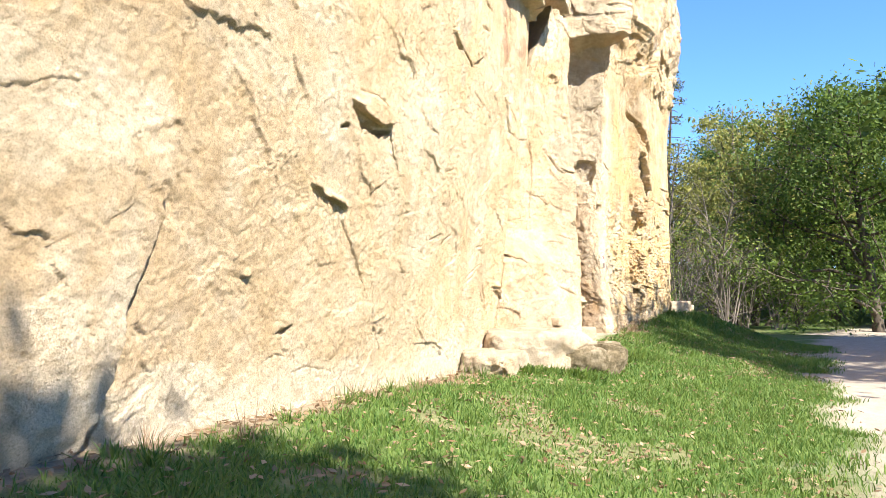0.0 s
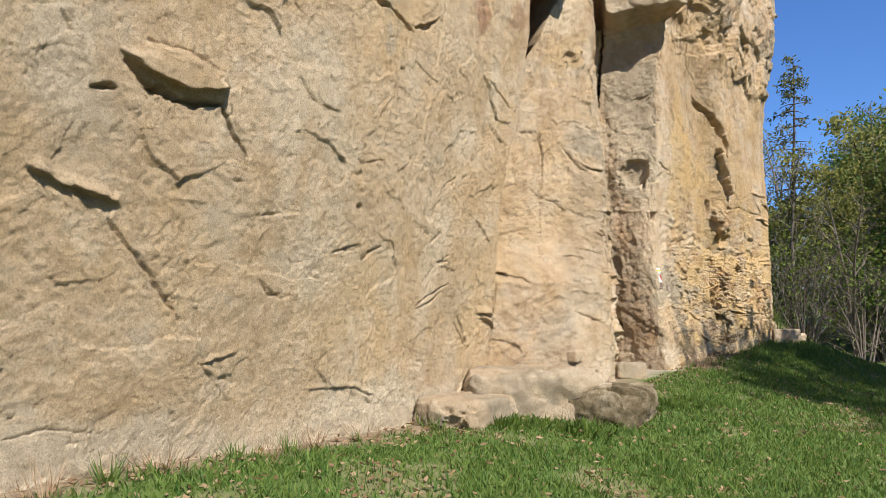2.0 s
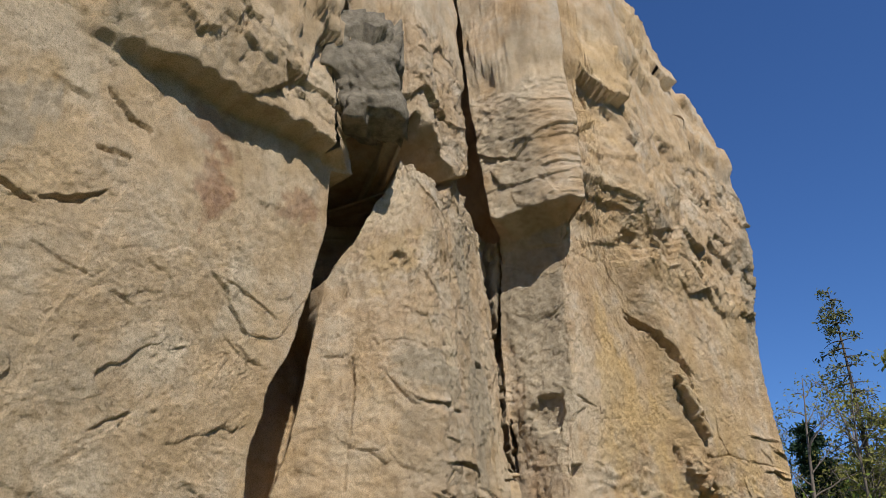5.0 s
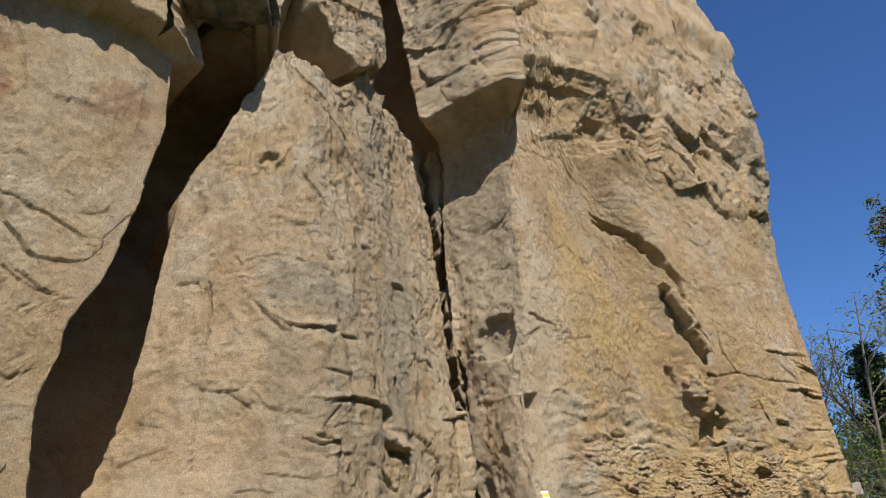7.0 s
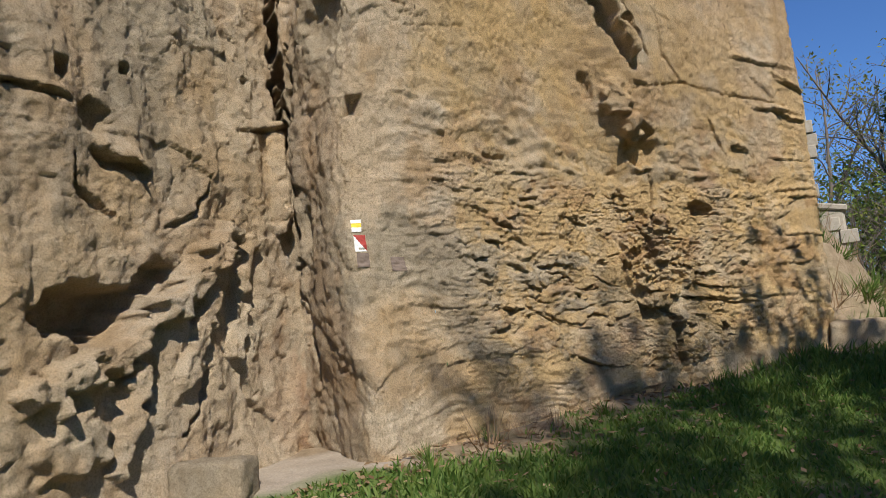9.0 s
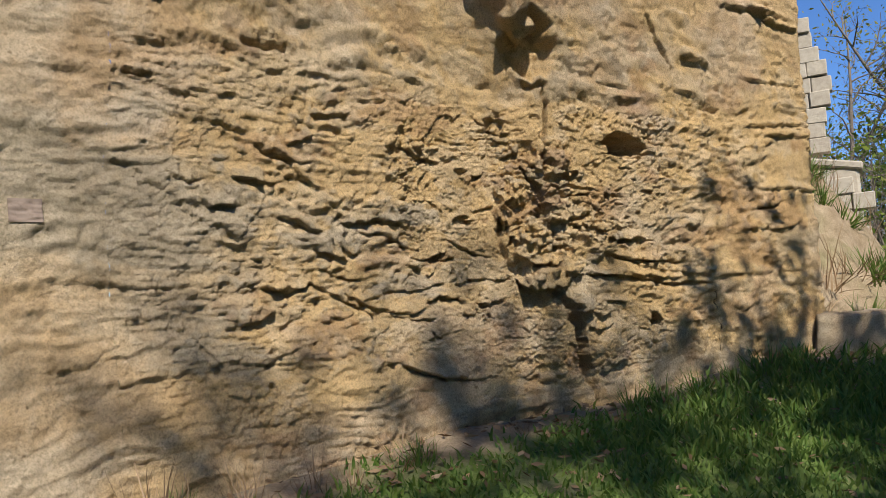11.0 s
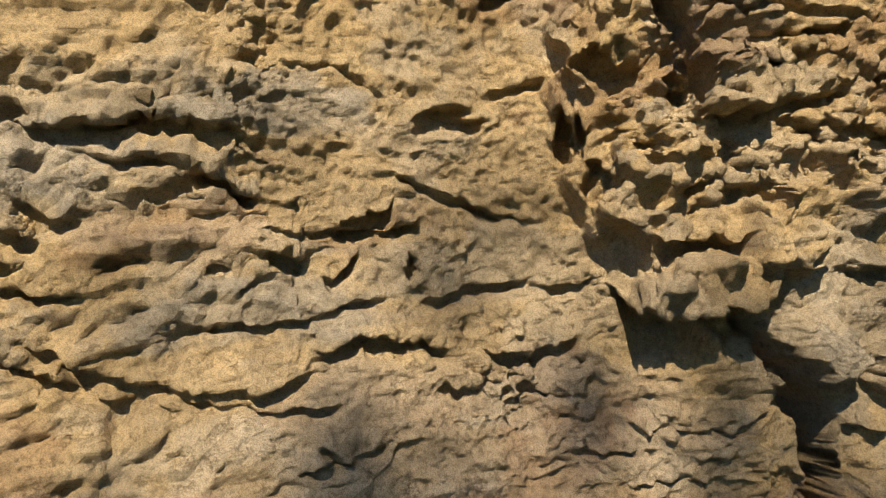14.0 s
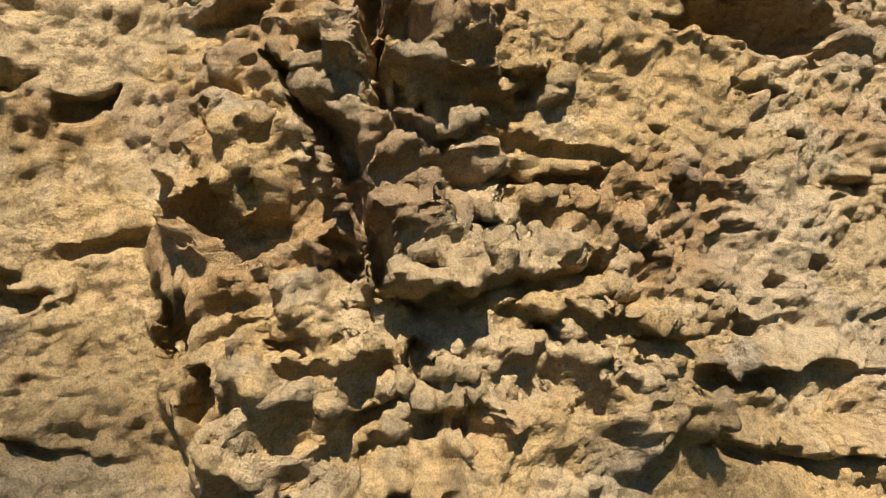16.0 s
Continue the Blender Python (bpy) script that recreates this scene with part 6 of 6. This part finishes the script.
on_cliff("faded_square", 14.0, 14.13, 2.1, 2.21, FADED_PAINT, old_mark)



# ---- ruined wall and bank beyond the cliff's end ----
def bank():
    rng = np.random.default_rng(70)
    a, h = np.meshgrid(np.linspace(0, 2 * np.pi, 90), np.linspace(0, 1, 40))
    rad = 0.2 + 2.3 * (1 - h) ** 0.9
    x, y = 5.95 + rad * np.cos(a), 26.0 + 1.3 * rad * np.sin(a)
    z = 0.2 + 3.4 * h + 0.18 * fbm(x * 1.5, y * 1.5 + h * 4, 4, 71)
    me = fast_mesh("earth_bank", np.stack([x, y, z], 2).reshape(-1, 3), grid_faces(90, 40), GROUND)
    float_attr(me, "track", np.zeros(3600))
    float_attr(me, "bare", step(-2.5, -0.2, fbm(x * 1.2, y * 1.2 + z, 4, 72)).ravel())
    tagged(new("earth_bank", me), "steep bank of earth and dry grass beside the cliff", "bank", kind="structure")


bank()


def stone_material():
    m, t, b = material("grey_masonry", 0.95, 0.2)
    tint = t.nodes.new("ShaderNodeObjectInfo").outputs["Random"]
    c = ramp(t, tint, [(0.0, (0.38, 0.33, 0.27)), (1.0, (0.55, 0.50, 0.42))])
    c = mix(t, 0.6, c, ramp(t, noise_tex(t, 8, 5, 0.7), [(0.3, (0.25, 0.22, 0.18)), (0.7, (0.5, 0.45, 0.38))]))
    t.links.new(c, b.inputs["Base Color"])
    bump(t, b, noise_tex(t, 25, 5, 0.7), 0.7, 0.02)
    return m


MASONRY = stone_material()


def block_mesh(name, sx, sy, sz, mat, bevel=0.03):
    bm = bmesh.new()
    bmesh.ops.create_cube(bm, size=1.0)
    bmesh.ops.scale(bm, vec=(sx, sy, sz), verts=bm.verts)
    bmesh.ops.bevel(bm, geom=bm.edges[:], offset=bevel, segments=1, affect="EDGES")
    me = bpy.data.meshes.new(name)
    bm.to_mesh(me)
    bm.free()
    me.materials.append(mat)
    return me


def ruin():
    rng = random.Random(80)
    wall = tagged(new("ruined_wall"), "ruined grey stone wall with a stepped buttress", "wall", kind="structure")
    core = block_mesh("mortar_core", 1.8, 0.9, 7.6, MASONRY, 0.05)
    o = part("mortar_core", core, wall)
    o.matrix_basis = pose(5.85, 30.5, 2.7)
    core2 = block_mesh("mortar_core", 0.9, 1.5, 3.6, MASONRY, 0.05)
    o = part("mortar_core", core2, wall)
    o.matrix_basis = pose(6.85, 30.0, 1.75)
    shapes = [block_mesh("stone", w, 0.25, 0.285, MASONRY, 0.014) for w in (0.34, 0.44, 0.52)]
    for row in range(27):
        z = 0.6 + 0.29 * row
        for x0, x1, y, top in ((5.1, 6.7, 30.0, 6.45), (6.6, 7.2, 29.2, 3.5)):
            x = x0 + rng.uniform(0, 0.2)
            while x < x1 and z < top and (y < 29.5 or x > 5.9 or z > 4):
                k = rng.randrange(3)
                if x + (0.32, 0.42, 0.5)[k] > x1 + 0.12:
                    k = 0
                w = (0.32, 0.42, 0.5)[k]
                st = part("stone", shapes[k], wall)
                st.matrix_basis = pose(x + w / 2, y + 0.11 + rng.uniform(-0.03, 0.03), z + rng.uniform(-0.015, 0.015), 0, rng.uniform(-2, 2), rng.uniform(-3, 3))
                x += w + 0.03
    part("cap_slab", block_mesh("cap_slab", 0.95, 1.6, 0.14, MASONRY, 0.03), wall).matrix_basis = pose(6.9, 30.0, 3.62, 0, 12, 0)


ruin()


# ---- grass, litter and weeds ----
def meadow():
    rng = np.random.default_rng(90)
    n = 380000
    y = 24.5 * rng.random(n) ** 1.15 - 0.2
    x = rng.uniform(-3.0, 11.0, n)
    d = foot_distance(x, y)
    line = np.interp(y, [-14, 5.8, 12.6, 13.6, 16.3, 19.4, 22.0, 26], [-8.6, -1.6, 0.9, 2.6, 3.6, 5.0, 6.7, 6.2])
    o = track_offset(x, y) + 0.5 * fbm(x * 0.7, y * 0.7, 4, 210)
    patch = fbm(x * 1.3, y * 1.3, 4, 215, 0.6)
    want = (1 - step(-0.8, 0.35, o)) * step(0.12, 0.75, d + 0.2 * fbm(x * 2, y * 2, 3, 214)) * (1 - 0.55 * step(0.2, 0.7, patch))
    want *= (np.hypot(x - 3.0, (y - 16.2) * 1.3) > 0.75)
    keep = (rng.random(n) < want) & (x > line)
    x, y, d, patch = x[keep], y[keep], d[keep], patch[keep]
    n = len(x)
    z = ground_height(x, y)
    tall = 0.035 + 0.05 * rng.random(n) + 0.05 * step(0.1, 0.6, fbm(x * 1.7, y * 1.7, 3, 230)) * rng.random(n) + 0.12 * step(18.5, 21, y) * (1 - step(0.8, 2.2, d)) * rng.random(n)
    ang = rng.uniform(0, 2 * np.pi, n)
    wide = 0.003 + 0.003 * rng.random(n) + 0.0003 * y
    lean = rng.normal(0, 0.5, (n, 2)) * tall[:, None]
    base = np.stack([x, y, z - 0.01], 1)
    side = np.stack([np.cos(ang) * wide, np.sin(ang) * wide, 0 * wide], 1)
    mid = base + np.stack([lean[:, 0] * 0.35, lean[:, 1] * 0.35, tall * 0.6], 1)
    tip = base + np.stack([lean[:, 0], lean[:, 1], tall], 1)
    v = np.stack([base - side, base + side, mid + side * 0.8, tip, mid - side * 0.8], 1).reshape(-1, 3)
    i = np.arange(n) * 5
    tri = np.concatenate([np.stack([i, i + 1, i + 2], 1), np.stack([i, i + 2, i + 4], 1), np.stack([i + 4, i + 2, i + 3], 1)])
    tagged(new("grass", fast_mesh("grass", v, tri, GRASS, False)), "short bright green spring grass on the bank", "grass", kind="stuff")


meadow()


def litter():
    rng = np.random.default_rng(95)
    n = 60000
    y = rng.uniform(0, 23, n)
    x = rng.uniform(-3, 10, n)
    d = foot_distance(x, y)
    line = np.interp(y, [-14, 5.8, 12.6, 13.6, 16.3, 19.4, 22.0, 26], [-8.6, -1.6, 0.9, 2.6, 3.6, 5.0, 6.7, 6.2])
    o = track_offset(x, y)
    want = (1 - step(-1.0, 0.5, o)) * (0.22 + 1.2 * (1 - step(0.2, 1.1, d)) * step(-0.3, 0.3, fbm(x * 1.5, y * 1.5, 3, 240)) + 0.35 * step(0.2, 0.6, fbm(x * 1.3, y * 1.3, 4, 215, 0.6)))
    keep = (rng.random(n) < want) & (x > line)
    x, y = x[keep], y[keep]
    z = ground_height(x, y) + 0.012 + 0.03 * rng.random(len(x))
    v, f = leaf_cards(rng, np.array([[0.0, 0.0, 0.0]]), len(x), 0.0, 0.04)
    v = v.reshape(-1, 4, 3) * np.array((1, 1, 0.45)) + np.stack([x, y, z], 1)[:, None]
    tagged(new("leaf_litter", fast_mesh("leaf_litter", v.reshape(-1, 3), f, DRY, False)), "dry brown fallen leaves in the grass", "leaves", kind="stuff")


litter()


def tuft(name, seed, height, count, mat, label, width=0.006, spread=0.1):
    rng = np.random.default_rng(seed)
    pieces = []
    for _ in range(count):
        a, r = rng.uniform(0, 2 * np.pi), spread * rng.random()
        d = np.array((math.cos(a) * 0.5, math.sin(a) * 0.5, 1.0)) + rng.normal(0, 0.25, 3)
        pts = np.array(limb(rng, (r * math.cos(a), r * math.sin(a), -0.03), d / np.linalg.norm(d), height * rng.uniform(0.5, 1.1), 0.12, 0.06, 4))
        side = np.array((-math.sin(a), math.cos(a), 0)) * width
        w = np.array((1, 0.9, 0.7, 0.4, 0.08))[:, None]
        v = np.stack([pts - side * w, pts + side * w], 1).reshape(-1, 3)
        f = np.array([[2 * k, 2 * k + 1, 2 * k + 3, 2 * k + 2] for k in range(4)])
        pieces.append((v, f))
    return tagged(new(name, fast_mesh(name, *joined(pieces), mat, False)), label, "weed", "weeds along the cliff's foot", "stuff")


green_tuft = tuft("grass_tuft", 100, 0.26, 46, GRASS, "tall green grass tuft at the cliff's foot")
dry_tuft = tuft("dry_weed", 101, 0.34, 30, DRY, "dry brown weed stalks at the cliff's foot", 0.004, 0.14)
leafy = tuft("nettle_patch", 102, 0.16, 160, LEAF_BEECH, "low dark green leafy weeds below the rock shelf", 0.016, 0.42)


def weeds():
    rng = random.Random(110)
    spots = [(green_tuft, -1.65, 4.3), (green_tuft, -0.55, 8.1), (green_tuft, -0.3, 8.6), (green_tuft, -1.2, 5.9), (dry_tuft, -0.2, 8.9), (dry_tuft, -0.75, 7.4), (dry_tuft, -0.35, 8.35),
             (dry_tuft, -1.35, 5.2), (dry_tuft, -0.95, 6.5), (dry_tuft, 0.35, 11.45), (dry_tuft, 0.55, 11.6), (green_tuft, 0.3, 10.9), (leafy, 1.55, 11.35), (leafy, 2.05, 11.5), (green_tuft, 0.55, 10.6),
             (leafy, 2.9, 12.6), (leafy, 3.3, 13.2), (dry_tuft, 0.95, 12.0), (dry_tuft, 1.05, 12.1), (dry_tuft, 4.2, 16.9), (green_tuft, 3.95, 16.4), (dry_tuft, 4.5, 17.6), (dry_tuft, 4.35, 17.3),
             (green_tuft, 5.7, 20.0), (green_tuft, 5.9, 20.2), (green_tuft, 6.1, 20.6), (green_tuft, 5.55, 19.75), (green_tuft, 6.5, 21.2), (green_tuft, 6.3, 20.9), (dry_tuft, 4.7, 18.1)]
    for ob, x, y in spots:
        c = copy_thing(ob, pose(x, y, ground_z(x, y), 0, 0, rng.uniform(0, 360)))
        s = rng.uniform(0.75, 1.25)
        c.scale = (s, s, s)
    for k in range(26):
        ob = (green_tuft, dry_tuft)[k % 2]
        y = 3.0 + 16.5 * k / 26 + rng.uniform(-0.2, 0.2)
        i = int(np.argmin(abs(FOOT[:, 1] - y)))
        x = FOOT[i, 0] + rng.uniform(0.15, 0.4)
        if 11.8 < y < 16.6:
            continue
        c = copy_thing(ob, pose(x, y, ground_z(x, y), 0, 0, rng.uniform(0, 360)))
        s = rng.uniform(0.4, 0.9)
        c.scale = (s, s, s)
    for k in range(80):
        a, h = rng.uniform(-1.6, 0.9), rng.uniform(0.02, 0.85)
        rad = 0.2 + 2.3 * (1 - h) ** 0.9
        c = copy_thing((dry_tuft, green_tuft)[k % 2], pose(5.95 + rad * math.cos(a), 26.0 + 1.3 * rad * math.sin(a), 0.15 + 3.4 * h, 0, 25, rng.uniform(0, 360)))
        s = rng.uniform(1.0, 2.2)
        c.scale = (s, s, s)
    for ob, x, y in ((green_tuft, -0.9, 7.0), (dry_tuft, 0.05, 9.6), (leafy, 1.2, 11.15)):
        ob.matrix_basis = pose(x, y, ground_z(x, y))


weeds()
